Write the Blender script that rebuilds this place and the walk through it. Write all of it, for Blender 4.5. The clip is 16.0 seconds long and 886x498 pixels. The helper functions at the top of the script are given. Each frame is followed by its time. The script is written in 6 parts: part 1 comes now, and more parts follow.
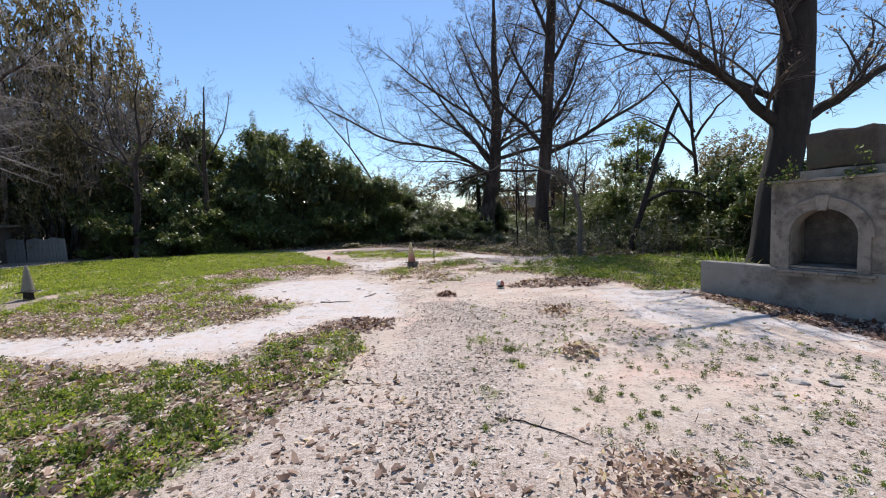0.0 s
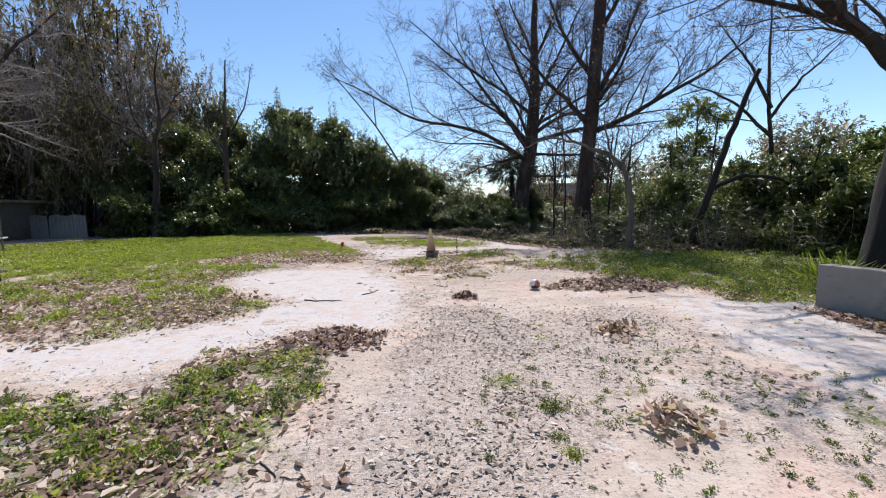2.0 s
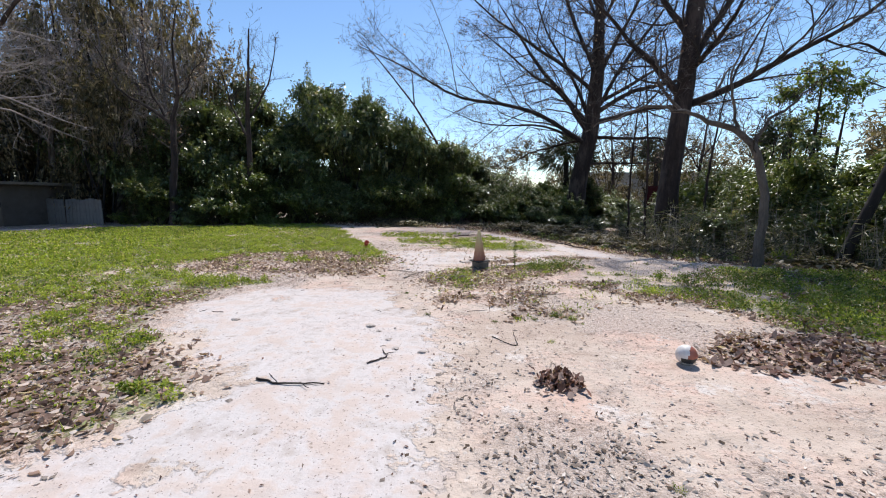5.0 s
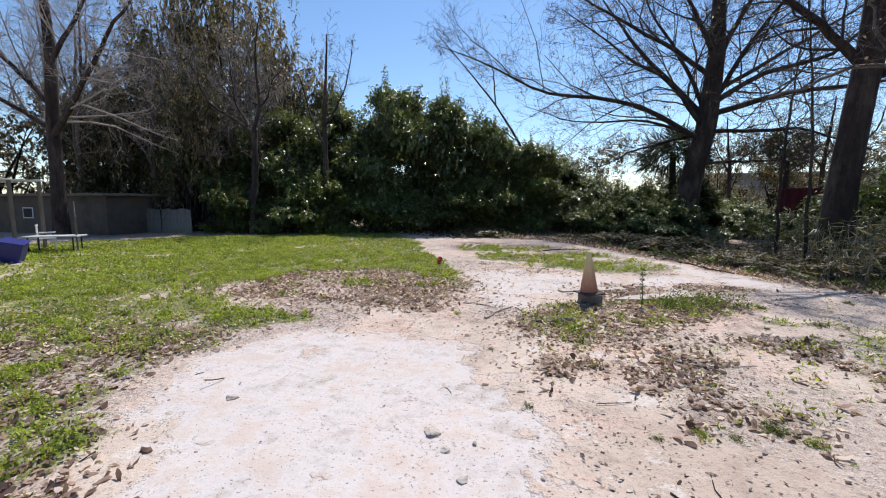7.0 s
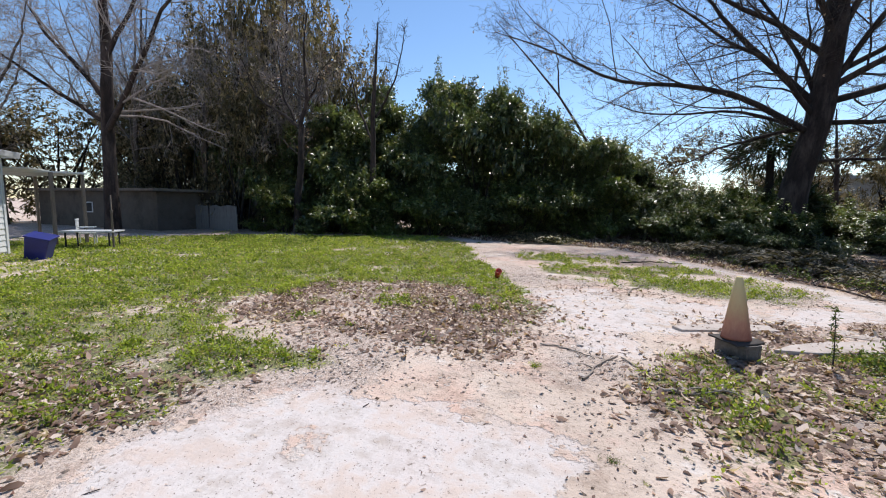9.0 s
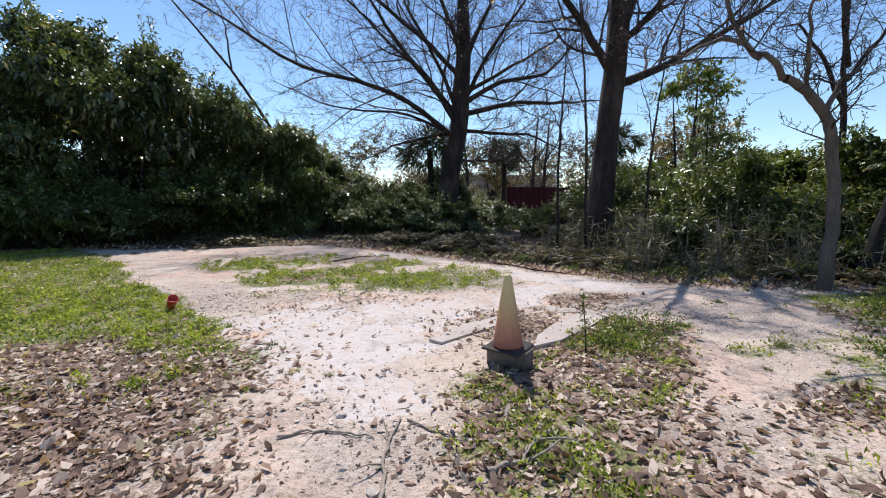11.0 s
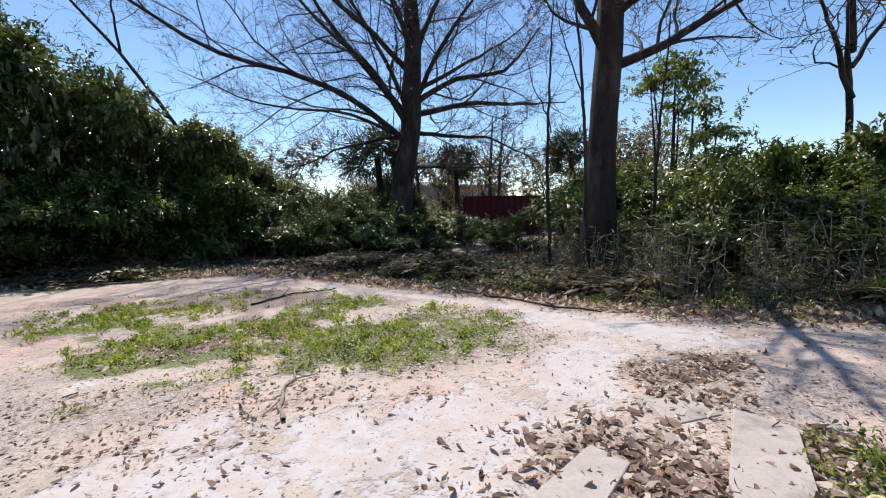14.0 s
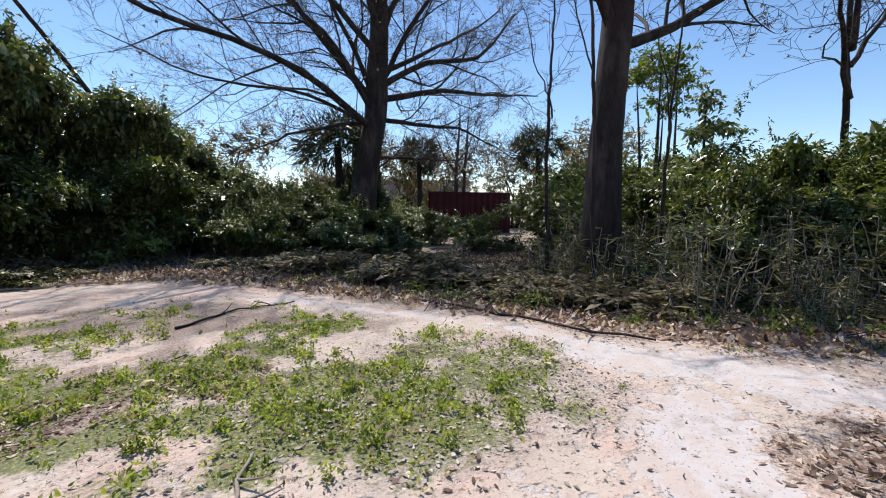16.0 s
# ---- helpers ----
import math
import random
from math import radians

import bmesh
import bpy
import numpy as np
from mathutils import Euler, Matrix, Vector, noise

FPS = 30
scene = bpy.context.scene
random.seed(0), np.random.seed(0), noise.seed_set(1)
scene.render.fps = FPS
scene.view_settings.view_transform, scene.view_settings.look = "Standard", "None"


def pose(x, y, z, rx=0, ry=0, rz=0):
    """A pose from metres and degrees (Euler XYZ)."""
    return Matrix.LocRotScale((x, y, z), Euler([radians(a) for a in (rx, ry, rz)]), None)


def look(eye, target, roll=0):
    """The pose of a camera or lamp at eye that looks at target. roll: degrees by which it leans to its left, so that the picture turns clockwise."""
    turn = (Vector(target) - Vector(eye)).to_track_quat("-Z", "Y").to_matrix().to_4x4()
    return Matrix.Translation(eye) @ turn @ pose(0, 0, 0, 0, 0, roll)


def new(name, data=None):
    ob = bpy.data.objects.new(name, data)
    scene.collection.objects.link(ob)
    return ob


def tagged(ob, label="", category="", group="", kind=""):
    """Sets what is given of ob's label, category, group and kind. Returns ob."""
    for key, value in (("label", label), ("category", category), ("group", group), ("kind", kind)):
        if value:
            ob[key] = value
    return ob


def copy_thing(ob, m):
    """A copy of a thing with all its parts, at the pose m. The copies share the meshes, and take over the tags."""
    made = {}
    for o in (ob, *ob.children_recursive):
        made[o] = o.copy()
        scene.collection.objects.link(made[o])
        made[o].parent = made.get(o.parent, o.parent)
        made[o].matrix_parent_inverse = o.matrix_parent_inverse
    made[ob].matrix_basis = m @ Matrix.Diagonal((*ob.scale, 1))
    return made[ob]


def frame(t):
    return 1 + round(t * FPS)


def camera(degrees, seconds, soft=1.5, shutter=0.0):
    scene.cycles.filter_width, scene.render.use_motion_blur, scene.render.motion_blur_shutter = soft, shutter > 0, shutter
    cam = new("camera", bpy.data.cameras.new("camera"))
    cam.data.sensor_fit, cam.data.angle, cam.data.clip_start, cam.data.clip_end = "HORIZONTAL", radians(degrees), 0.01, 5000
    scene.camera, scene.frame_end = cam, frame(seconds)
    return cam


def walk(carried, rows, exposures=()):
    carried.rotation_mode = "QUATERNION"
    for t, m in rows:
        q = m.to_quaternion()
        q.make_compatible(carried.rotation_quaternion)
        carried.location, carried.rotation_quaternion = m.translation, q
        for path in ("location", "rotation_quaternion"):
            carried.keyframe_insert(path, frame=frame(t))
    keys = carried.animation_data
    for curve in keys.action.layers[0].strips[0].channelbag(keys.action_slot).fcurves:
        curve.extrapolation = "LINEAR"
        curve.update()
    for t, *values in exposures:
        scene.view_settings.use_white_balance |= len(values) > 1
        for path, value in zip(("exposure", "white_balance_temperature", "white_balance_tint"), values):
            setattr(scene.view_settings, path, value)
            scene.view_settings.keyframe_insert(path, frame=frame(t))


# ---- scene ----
cam = camera(94.3, 16.0, 1.1)
METRES, EYE, TILT, LEAN, TURN = 16.5, 1.5, 0.0, 0.0, 0.0
ROWS = [
    (0.0, 0.0, 0.0, 0.0, -0.13, -4.02, 1.91),
    (0.5, 0.0054, 0.0278, -0.0014, 0.39, -4.58, 1.55),
    (1.0, 0.0063, 0.055, -0.0061, 1.56, -5.15, 1.21),
    (1.5, 0.0097, 0.0881, -0.0079, 3.15, -5.61, 0.74),
    (2.0, 0.0127, 0.1193, -0.0082, 4.35, -5.61, 0.55),
    (2.5, 0.0078, 0.1549, -0.0096, 4.71, -5.11, 0.47),
    (3.0, 0.0024, 0.189, -0.0102, 4.56, -4.19, 0.46),
    (5.5, -0.0309, 0.3506, -0.0, 11.63, -7.58, -0.28),
    (6.0, -0.0381, 0.3824, -0.0009, 13.82, -6.92, 0.14),
    (6.5, -0.0506, 0.4187, -0.0001, 17.03, -6.48, 0.28),
    (7.0, -0.0642, 0.4492, 0.0016, 20.36, -6.39, 0.03),
    (7.5, -0.0764, 0.4787, 0.0009, 24.61, -6.28, -0.33),
    (8.0, -0.09, 0.5035, -0.0002, 29.2, -6.16, -0.98),
    (10.5, -0.1562, 0.6424, -0.0047, 1.41, -6.09, -0.2),
    (11.0, -0.1605, 0.6702, -0.0054, -14.72, -6.65, 0.18),
    (11.5, -0.1623, 0.7011, -0.0084, -16.52, -6.57, 1.32),
    (12.0, -0.167, 0.7314, -0.0116, -11.74, -6.7, 0.77),
    (12.5, -0.1652, 0.7621, -0.0125, -14.37, -6.38, -0.31),
    (13.0, -0.1526, 0.7921, -0.013, -19.7, -6.11, -0.24),
    (13.5, -0.1433, 0.822, -0.013, -22.76, -5.48, 0.55),
    (14.0, -0.1388, 0.8533, -0.0072, -22.42, -5.08, 1.64),
    (14.5, -0.1341, 0.8789, -0.0065, -20.81, -5.09, 1.63),
    (15.0, -0.1339, 0.9045, -0.0065, -21.14, -4.95, 1.01),
    (15.5, -0.1349, 0.9307, -0.0063, -23.87, -4.9, 0.34),
    (16.0, -0.1337, 0.9598, -0.0085, -28.71, -5.67, 0.27),
]
walk(cam, [(t, pose(0, 0, EYE, TILT, LEAN, TURN) @ pose(METRES * x, METRES * y, METRES * z, 90 + pitch, roll, yaw)) for t, x, y, z, yaw, pitch, roll in ROWS], [(0.0, 0.22, 6500, 12), (8.0, 0.22, 6500, 12), (16.0, 0.25, 6500, 12)])

# ---- world, sun, exposure ----
SUN_AZ, SUN_EL = 4.0, 55.0
world = bpy.data.worlds.new("sky")
scene.world = world
world.use_nodes = True
wn = world.node_tree
sky = wn.nodes.new("ShaderNodeTexSky")
sky.sky_type, sky.sun_disc = "NISHITA", False
sky.sun_elevation, sky.sun_rotation = radians(SUN_EL), radians(SUN_AZ)
sky.air_density, sky.dust_density, sky.ozone_density = 1.0, 0.1, 2.5
deep = wn.nodes.new("ShaderNodeHueSaturation")
deep.inputs["Saturation"].default_value = 1.1
wn.links.new(sky.outputs[0], deep.inputs["Color"])
wn.links.new(deep.outputs[0], wn.nodes["Background"].inputs["Color"])
wn.nodes["Background"].inputs["Strength"].default_value = 0.138
sun_data = bpy.data.lights.new("sun", "SUN")
sun_data.energy, sun_data.angle, sun_data.color = 4.5, radians(0.53), (1.0, 0.965, 0.92)
sun = new("sun", sun_data)
to_sun = Vector((math.sin(radians(SUN_AZ)) * math.cos(radians(SUN_EL)), math.cos(radians(SUN_AZ)) * math.cos(radians(SUN_EL)), math.sin(radians(SUN_EL))))
sun.matrix_world = look(to_sun * 60, (0, 0, 0))

rng = np.random.default_rng(7)


# ---- materials ----
def material(name):
    m = bpy.data.materials.new(name)
    m.use_nodes = True
    t = m.node_tree
    return m, t, t.nodes["Principled BSDF"]


def node(t, kind, **values):
    n = t.nodes.new(kind)
    for key, value in values.items():
        n.inputs[key.replace("_", " ")].default_value = value
    return n


def ramp(t, source, stops):
    n = t.nodes.new("ShaderNodeValToRGB")
    while len(n.color_ramp.elements) < len(stops):
        n.color_ramp.elements.new(0.5)
    for e, (at, colour) in zip(n.color_ramp.elements, stops):
        e.position, e.color = at, (*colour, 1)
    t.links.new(source, n.inputs[0])
    return n.outputs[0]


def mixed(t, factor, a, b, mode="MIX"):
    n = t.nodes.new("ShaderNodeMix")
    n.data_type, n.blend_type = "RGBA", mode
    for socket, value in ((n.inputs[0], factor), (n.inputs[6], a), (n.inputs[7], b)):
        if isinstance(value, bpy.types.NodeSocket):
            t.links.new(value, socket)
        else:
            socket.default_value = value if isinstance(value, float) else (*value, 1)
    return n.outputs[2]


def calc(t, op, a, b=0.0, clamp=False):
    n = t.nodes.new("ShaderNodeMath")
    n.operation, n.use_clamp = op, clamp
    for socket, value in ((n.inputs[0], a), (n.inputs[1], b)):
        if isinstance(value, bpy.types.NodeSocket):
            t.links.new(value, socket)
        else:
            socket.default_value = value
    return n.outputs[0]


def noise_of(t, scale, detail=4.0, rough=0.6, vector=None, kind="ShaderNodeTexNoise"):
    n = t.nodes.new(kind)
    n.inputs["Scale"].default_value = scale
    if kind == "ShaderNodeTexNoise":
        n.inputs["Detail"].default_value, n.inputs["Roughness"].default_value = detail, rough
    if vector:
        t.links.new(vector, n.inputs["Vector"])
    return n


def bumped(t, shader, height, strength=0.5, distance=0.01):
    b = t.nodes.new("ShaderNodeBump")
    b.inputs["Strength"].default_value, b.inputs["Distance"].default_value = strength, distance
    t.links.new(height, b.inputs["Height"])
    t.links.new(b.outputs[0], shader.inputs["Normal"])


def surface(name, dark, light, scale=6.0, rough=0.8, metal=0.0, bump=0.3, fine=60.0, stain=None, stain_at=0.6, stretch=None, vary=0.0):
    """A surface with broad blotches, fine grain and stains, in metres."""
    m, t, s = material(name)
    where = t.nodes.new("ShaderNodeTexCoord").outputs["Object"]
    if stretch:
        mp = t.nodes.new("ShaderNodeMapping")
        mp.inputs["Scale"].default_value = stretch
        t.links.new(where, mp.inputs[0])
        where = mp.outputs[0]
    broad = noise_of(t, scale, 5.0, 0.65, where).outputs[0]
    grain = noise_of(t, fine, 3.0, 0.7, where).outputs[0]
    both = calc(t, "ADD", calc(t, "MULTIPLY", broad, 0.65), calc(t, "MULTIPLY", grain, 0.35))
    colour = ramp(t, both, [(0.32, dark), (0.68, light)])
    if stain:
        spots = noise_of(t, scale * 0.45, 6.0, 0.7, where).outputs[0]
        colour = mixed(t, calc(t, "MULTIPLY", calc(t, "SUBTRACT", spots, stain_at - 0.08), 6.0, True), colour, stain)
    if vary:
        hue = t.nodes.new("ShaderNodeObjectInfo").outputs["Random"]
        colour = mixed(t, calc(t, "MULTIPLY", hue, vary), colour, dark)
    t.links.new(colour, s.inputs["Base Color"])
    s.inputs["Roughness"].default_value, s.inputs["Metallic"].default_value = rough, metal
    bumped(t, s, both, bump, 0.02)
    return m


def foliage(name, dark, light, rough=0.4, through_light=0.35, gloss=0.5, dry=None, dry_share=0.0, clumps=1.3):
    """Leaves: each its own shade, with light passing through."""
    m, t, s = material(name)
    island = t.nodes.new("ShaderNodeNewGeometry").outputs["Random Per Island"]
    own = t.nodes.new("ShaderNodeObjectInfo").outputs["Random"]
    where = t.nodes.new("ShaderNodeTexCoord").outputs["Object"]
    # clump-wide tone in the colour, imitating lit and shaded masses of leaves
    clump = calc(t, "MULTIPLY", calc(t, "SUBTRACT", noise_of(t, clumps, 2.0, 0.5, where).outputs[0], 0.3), 2.5, True)
    shade = calc(t, "ADD", calc(t, "ADD", calc(t, "MULTIPLY", calc(t, "POWER", island, 1.6), 0.5), calc(t, "MULTIPLY", own, 0.12)), calc(t, "MULTIPLY", clump, 0.38))
    stops = [(0.08, dark), (0.92, light)]
    colour = ramp(t, shade, stops[:2])
    if dry:
        colour = mixed(t, calc(t, "GREATER_THAN", calc(t, "FRACT", calc(t, "MULTIPLY", island, 37.0)), 1.0 - dry_share), colour, dry)
    t.links.new(colour, s.inputs["Base Color"])
    s.inputs["Roughness"].default_value = rough
    s.inputs["Specular IOR Level"].default_value = gloss
    tr = t.nodes.new("ShaderNodeBsdfTranslucent")
    warm = mixed(t, 1.0, colour, (1.0, 1.0, 0.55), "MULTIPLY")
    t.links.new(warm, tr.inputs["Color"])
    mx = t.nodes.new("ShaderNodeMixShader")
    mx.inputs[0].default_value = through_light
    t.links.new(s.outputs[0], mx.inputs[1])
    t.links.new(tr.outputs[0], mx.inputs[2])
    t.links.new(mx.outputs[0], t.nodes["Material Output"].inputs["Surface"])
    return m


def ground_material():
    m, t, s = material("sandy_ground")
    where = t.nodes.new("ShaderNodeTexCoord").outputs["Object"]

    def layer(name):
        a = t.nodes.new("ShaderNodeAttribute")
        a.attribute_name = name
        return a.outputs["Fac"]

    broad = noise_of(t, 0.55, 5.0, 0.62, where).outputs[0]
    mid = noise_of(t, 3.2, 6.0, 0.68, where).outputs[0]
    fine = noise_of(t, 26.0, 4.0, 0.7, where).outputs[0]
    grit = noise_of(t, 110.0, 2.0, 0.6, where).outputs[0]
    sand = ramp(t, broad, [(0.36, (0.48, 0.375, 0.30)), (0.5, (0.58, 0.475, 0.39)), (0.62, (0.60, 0.43, 0.345))])
    rosy = noise_of(t, 1.15, 5.0, 0.7, where).outputs[0]
    sand = mixed(t, calc(t, "MULTIPLY", calc(t, "SUBTRACT", rosy, 0.5), 4.0, True), sand, (0.62, 0.405, 0.32))
    sand = mixed(t, calc(t, "MULTIPLY", calc(t, "SUBTRACT", mid, 0.53), 4.5, True), sand, (0.44, 0.355, 0.285))
    # trodden soil in broad worn smears
    worn = noise_of(t, 2.1, 7.0, 0.75, where).outputs[0]
    sand = mixed(t, calc(t, "MULTIPLY", calc(t, "SUBTRACT", worn, 0.54), 5.0, True), sand, (0.31, 0.23, 0.175))
    sand = mixed(t, calc(t, "MULTIPLY", calc(t, "SUBTRACT", 0.43, worn), 16.0, True), sand, (0.63, 0.56, 0.50))
    # hard pale crust where the old slab shows through
    crust = calc(t, "MULTIPLY", calc(t, "SUBTRACT", calc(t, "ADD", layer("pale"), calc(t, "MULTIPLY", calc(t, "SUBTRACT", calc(t, "ADD", mid, rosy), 1.0), 2.2)), 0.5), 7.0, True)
    pale = ramp(t, mid, [(0.36, (0.45, 0.395, 0.355)), (0.48, (0.58, 0.54, 0.515)), (0.6, (0.56, 0.465, 0.405))])
    pale = mixed(t, calc(t, "MULTIPLY", calc(t, "SUBTRACT", worn, 0.55), 4.0, True), pale, (0.50, 0.43, 0.385))
    colour = mixed(t, calc(t, "MULTIPLY", crust, 0.85), sand, pale)
    # shell grit and pebbles
    coarse = noise_of(t, 19.0, 3.0, 0.65, where).outputs[0]
    small = noise_of(t, 75.0, 3.0, 0.75, where).outputs[0]
    tone = ramp(t, calc(t, "ADD", calc(t, "MULTIPLY", coarse, 0.4), calc(t, "MULTIPLY", small, 0.6)), [(0.36, (0.17, 0.125, 0.10)), (0.46, (0.42, 0.33, 0.27)), (0.56, (0.60, 0.50, 0.43)), (0.64, (0.70, 0.62, 0.56))])
    gravel = calc(t, "MULTIPLY", calc(t, "SUBTRACT", calc(t, "ADD", layer("gravel"), calc(t, "MULTIPLY", calc(t, "SUBTRACT", calc(t, "ADD", mid, rosy), 1.0), 1.5)), 0.4), 2.2, True)
    colour = mixed(t, calc(t, "MULTIPLY", gravel, 0.8), colour, tone)
    # crumbs of soil and leaf, plus small shadows painted as dark specks, thick in places
    specks = calc(t, "MULTIPLY", calc(t, "SUBTRACT", calc(t, "ADD", fine, calc(t, "MULTIPLY", rosy, 0.35)), calc(t, "SUBTRACT", 0.80, calc(t, "MULTIPLY", calc(t, "SUBTRACT", 1.0, crust), 0.05))), 9.0, True)
    colour = mixed(t, calc(t, "MULTIPLY", specks, 0.8), colour, (0.17, 0.125, 0.095))
    chips = calc(t, "MULTIPLY", calc(t, "SUBTRACT", noise_of(t, 44.0, 2.0, 0.6, where).outputs[0], 0.63), 12.0, True)
    colour = mixed(t, calc(t, "MULTIPLY", chips, 0.8), colour, (0.13, 0.095, 0.075))
    # leaf mould on soil, with the shade between leaves painted dark
    rot = calc(t, "MULTIPLY", calc(t, "SUBTRACT", calc(t, "ADD", layer("litter"), calc(t, "MULTIPLY", calc(t, "SUBTRACT", fine, 0.5), 1.6)), 0.3), 2.6, True)
    mould_shade = ramp(t, noise_of(t, 60.0, 3.0, 0.7, where).outputs[0], [(0.36, (0.075, 0.052, 0.04)), (0.5, (0.26, 0.192, 0.148)), (0.64, (0.52, 0.41, 0.335))])
    colour = mixed(t, calc(t, "MULTIPLY", rot, 0.85), colour, mould_shade)
    turf = calc(t, "MULTIPLY", calc(t, "SUBTRACT", calc(t, "ADD", layer("grass"), calc(t, "MULTIPLY", calc(t, "SUBTRACT", fine, 0.5), 1.6)), 0.24), 2.6, True)
    # turf green; its lowest stop paints the shadows between clumps over dark soil
    green = ramp(t, noise_of(t, 42.0, 4.0, 0.75, where).outputs[0], [(0.34, (0.045, 0.05, 0.02)), (0.5, (0.13, 0.15, 0.042)), (0.64, (0.33, 0.34, 0.11))])
    colour = mixed(t, calc(t, "MULTIPLY", turf, 0.85), colour, green)
    t.links.new(colour, s.inputs["Base Color"])
    s.inputs["Roughness"].default_value = 0.92
    s.inputs["Specular IOR Level"].default_value = 0.2
    h = calc(t, "ADD", calc(t, "ADD", calc(t, "MULTIPLY", mid, 1.1), calc(t, "MULTIPLY", fine, 0.35)), calc(t, "MULTIPLY", grit, 0.12))
    h = calc(t, "ADD", h, calc(t, "MULTIPLY", calc(t, "MULTIPLY", calc(t, "ADD", coarse, small), gravel), 0.45))
    h = calc(t, "MULTIPLY", h, calc(t, "SUBTRACT", 1.0, calc(t, "MULTIPLY", crust, 0.55)))
    bumped(t, s, h, 0.65, 0.05)
    return m


M_GROUND = ground_material()
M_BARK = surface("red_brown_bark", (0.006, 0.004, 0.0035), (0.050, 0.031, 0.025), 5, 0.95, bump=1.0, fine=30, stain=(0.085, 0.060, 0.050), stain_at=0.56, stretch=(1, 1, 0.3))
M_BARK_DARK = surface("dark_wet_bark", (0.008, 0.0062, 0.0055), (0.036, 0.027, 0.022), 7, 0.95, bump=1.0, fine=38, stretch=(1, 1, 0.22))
M_BARK_PALE = surface("pale_grey_bark", (0.05, 0.04, 0.034), (0.19, 0.155, 0.13), 6, 0.9, bump=0.7, fine=40, stretch=(1, 1, 0.3))
M_TWIG = surface("twig_bark", (0.022, 0.016, 0.014), (0.085, 0.064, 0.054), 4, 0.9, bump=0.2)
# paler bark for the far twigs, raised further in colour to look sunlit
M_TWIG_PALE = surface("pale_twig_bark", (0.16, 0.13, 0.115), (0.42, 0.36, 0.33), 4, 0.9, bump=0.2)
M_DEADWOOD = surface("bleached_dead_wood", (0.16, 0.12, 0.09), (0.46, 0.39, 0.32), 8, 0.9, bump=0.6, stretch=(1, 1, 0.3))
M_STUCCO = surface("weathered_stucco", (0.19, 0.16, 0.128), (0.36, 0.31, 0.255), 3.5, 0.93, bump=0.5, fine=45, stain=(0.095, 0.078, 0.062), stain_at=0.55)
M_STUCCO_PLAIN = surface("grey_rendered_wall", (0.22, 0.19, 0.16), (0.34, 0.30, 0.26), 2.2, 0.93, bump=0.3, fine=50, stain=(0.13, 0.108, 0.088), stain_at=0.58)
M_CAST = surface("cast_stone", (0.17, 0.142, 0.115), (0.31, 0.265, 0.22), 6, 0.9, bump=0.4, stain=(0.09, 0.075, 0.06), stain_at=0.58)
M_SOOT = surface("sooty_firebox", (0.045, 0.04, 0.037), (0.20, 0.18, 0.165), 4, 0.95, bump=0.5, stain=(0.26, 0.23, 0.21), stain_at=0.6)
M_CHIMNEY = surface("mossy_brown_masonry", (0.035, 0.026, 0.02), (0.105, 0.08, 0.06), 3.5, 0.96, bump=0.8, stain=(0.06, 0.062, 0.04), stain_at=0.56)
M_CONCRETE = surface("pale_concrete", (0.38, 0.32, 0.275), (0.58, 0.50, 0.44), 4, 0.92, bump=0.4, stain=(0.27, 0.22, 0.18), stain_at=0.56)
M_BLOCK = surface("grey_concrete_block", (0.10, 0.084, 0.07), (0.24, 0.205, 0.175), 9, 0.95, bump=0.7, fine=110, stain=(0.075, 0.058, 0.045), stain_at=0.56)
M_RUBBER = surface("worn_black_rubber", (0.02, 0.016, 0.014), (0.065, 0.052, 0.045), 8, 0.85, bump=0.3)
M_STONE = surface("grey_stone", (0.27, 0.24, 0.22), (0.58, 0.52, 0.47), 9, 0.92, bump=0.5, vary=0.5)
M_LEAF = foliage("glossy_dark_leaf", (0.016, 0.029, 0.011), (0.27, 0.335, 0.12), 0.33, 0.35, 1.0, (0.36, 0.33, 0.17), 0.07, 0.7)
M_LEAF_LIGHT = foliage("light_green_leaf", (0.016, 0.03, 0.009), (0.25, 0.31, 0.085), 0.42, 0.34, 0.6, (0.34, 0.30, 0.15), 0.08, 0.9)
M_LEAF_WOOD = foliage("olive_brown_leaf", (0.03, 0.026, 0.016), (0.27, 0.225, 0.125), 0.5, 0.36, 0.35, (0.38, 0.30, 0.2), 0.25, 0.7)
M_REED = foliage("dry_reed_leaf", (0.018, 0.022, 0.009), (0.19, 0.19, 0.072), 0.45, 0.32, 0.4, (0.42, 0.35, 0.22), 0.25, 1.6)
M_PALM = foliage("palm_frond", (0.02, 0.032, 0.014), (0.06, 0.085, 0.03), 0.42, 0.25, 0.4, (0.12, 0.09, 0.05), 0.15)
M_CLOVER = foliage("clover_leaf", (0.075, 0.13, 0.018), (0.60, 0.69, 0.115), 0.45, 0.54, 0.4, (0.58, 0.49, 0.23), 0.1, 2.2)
M_GRASS = foliage("grass_blade", (0.16, 0.21, 0.035), (0.60, 0.67, 0.13), 0.5, 0.55, 0.35, (0.62, 0.53, 0.27), 0.18, 1.0)
M_WEED = foliage("weed_leaf", (0.03, 0.06, 0.012), (0.27, 0.35, 0.075), 0.45, 0.42, 0.35, (0.42, 0.35, 0.16), 0.1, 3.0)
M_LITTER = foliage("fallen_leaf", (0.075, 0.040, 0.030), (0.56, 0.385, 0.305), 0.7, 0.36, 0.25, (0.76, 0.62, 0.53), 0.22, 9.0)
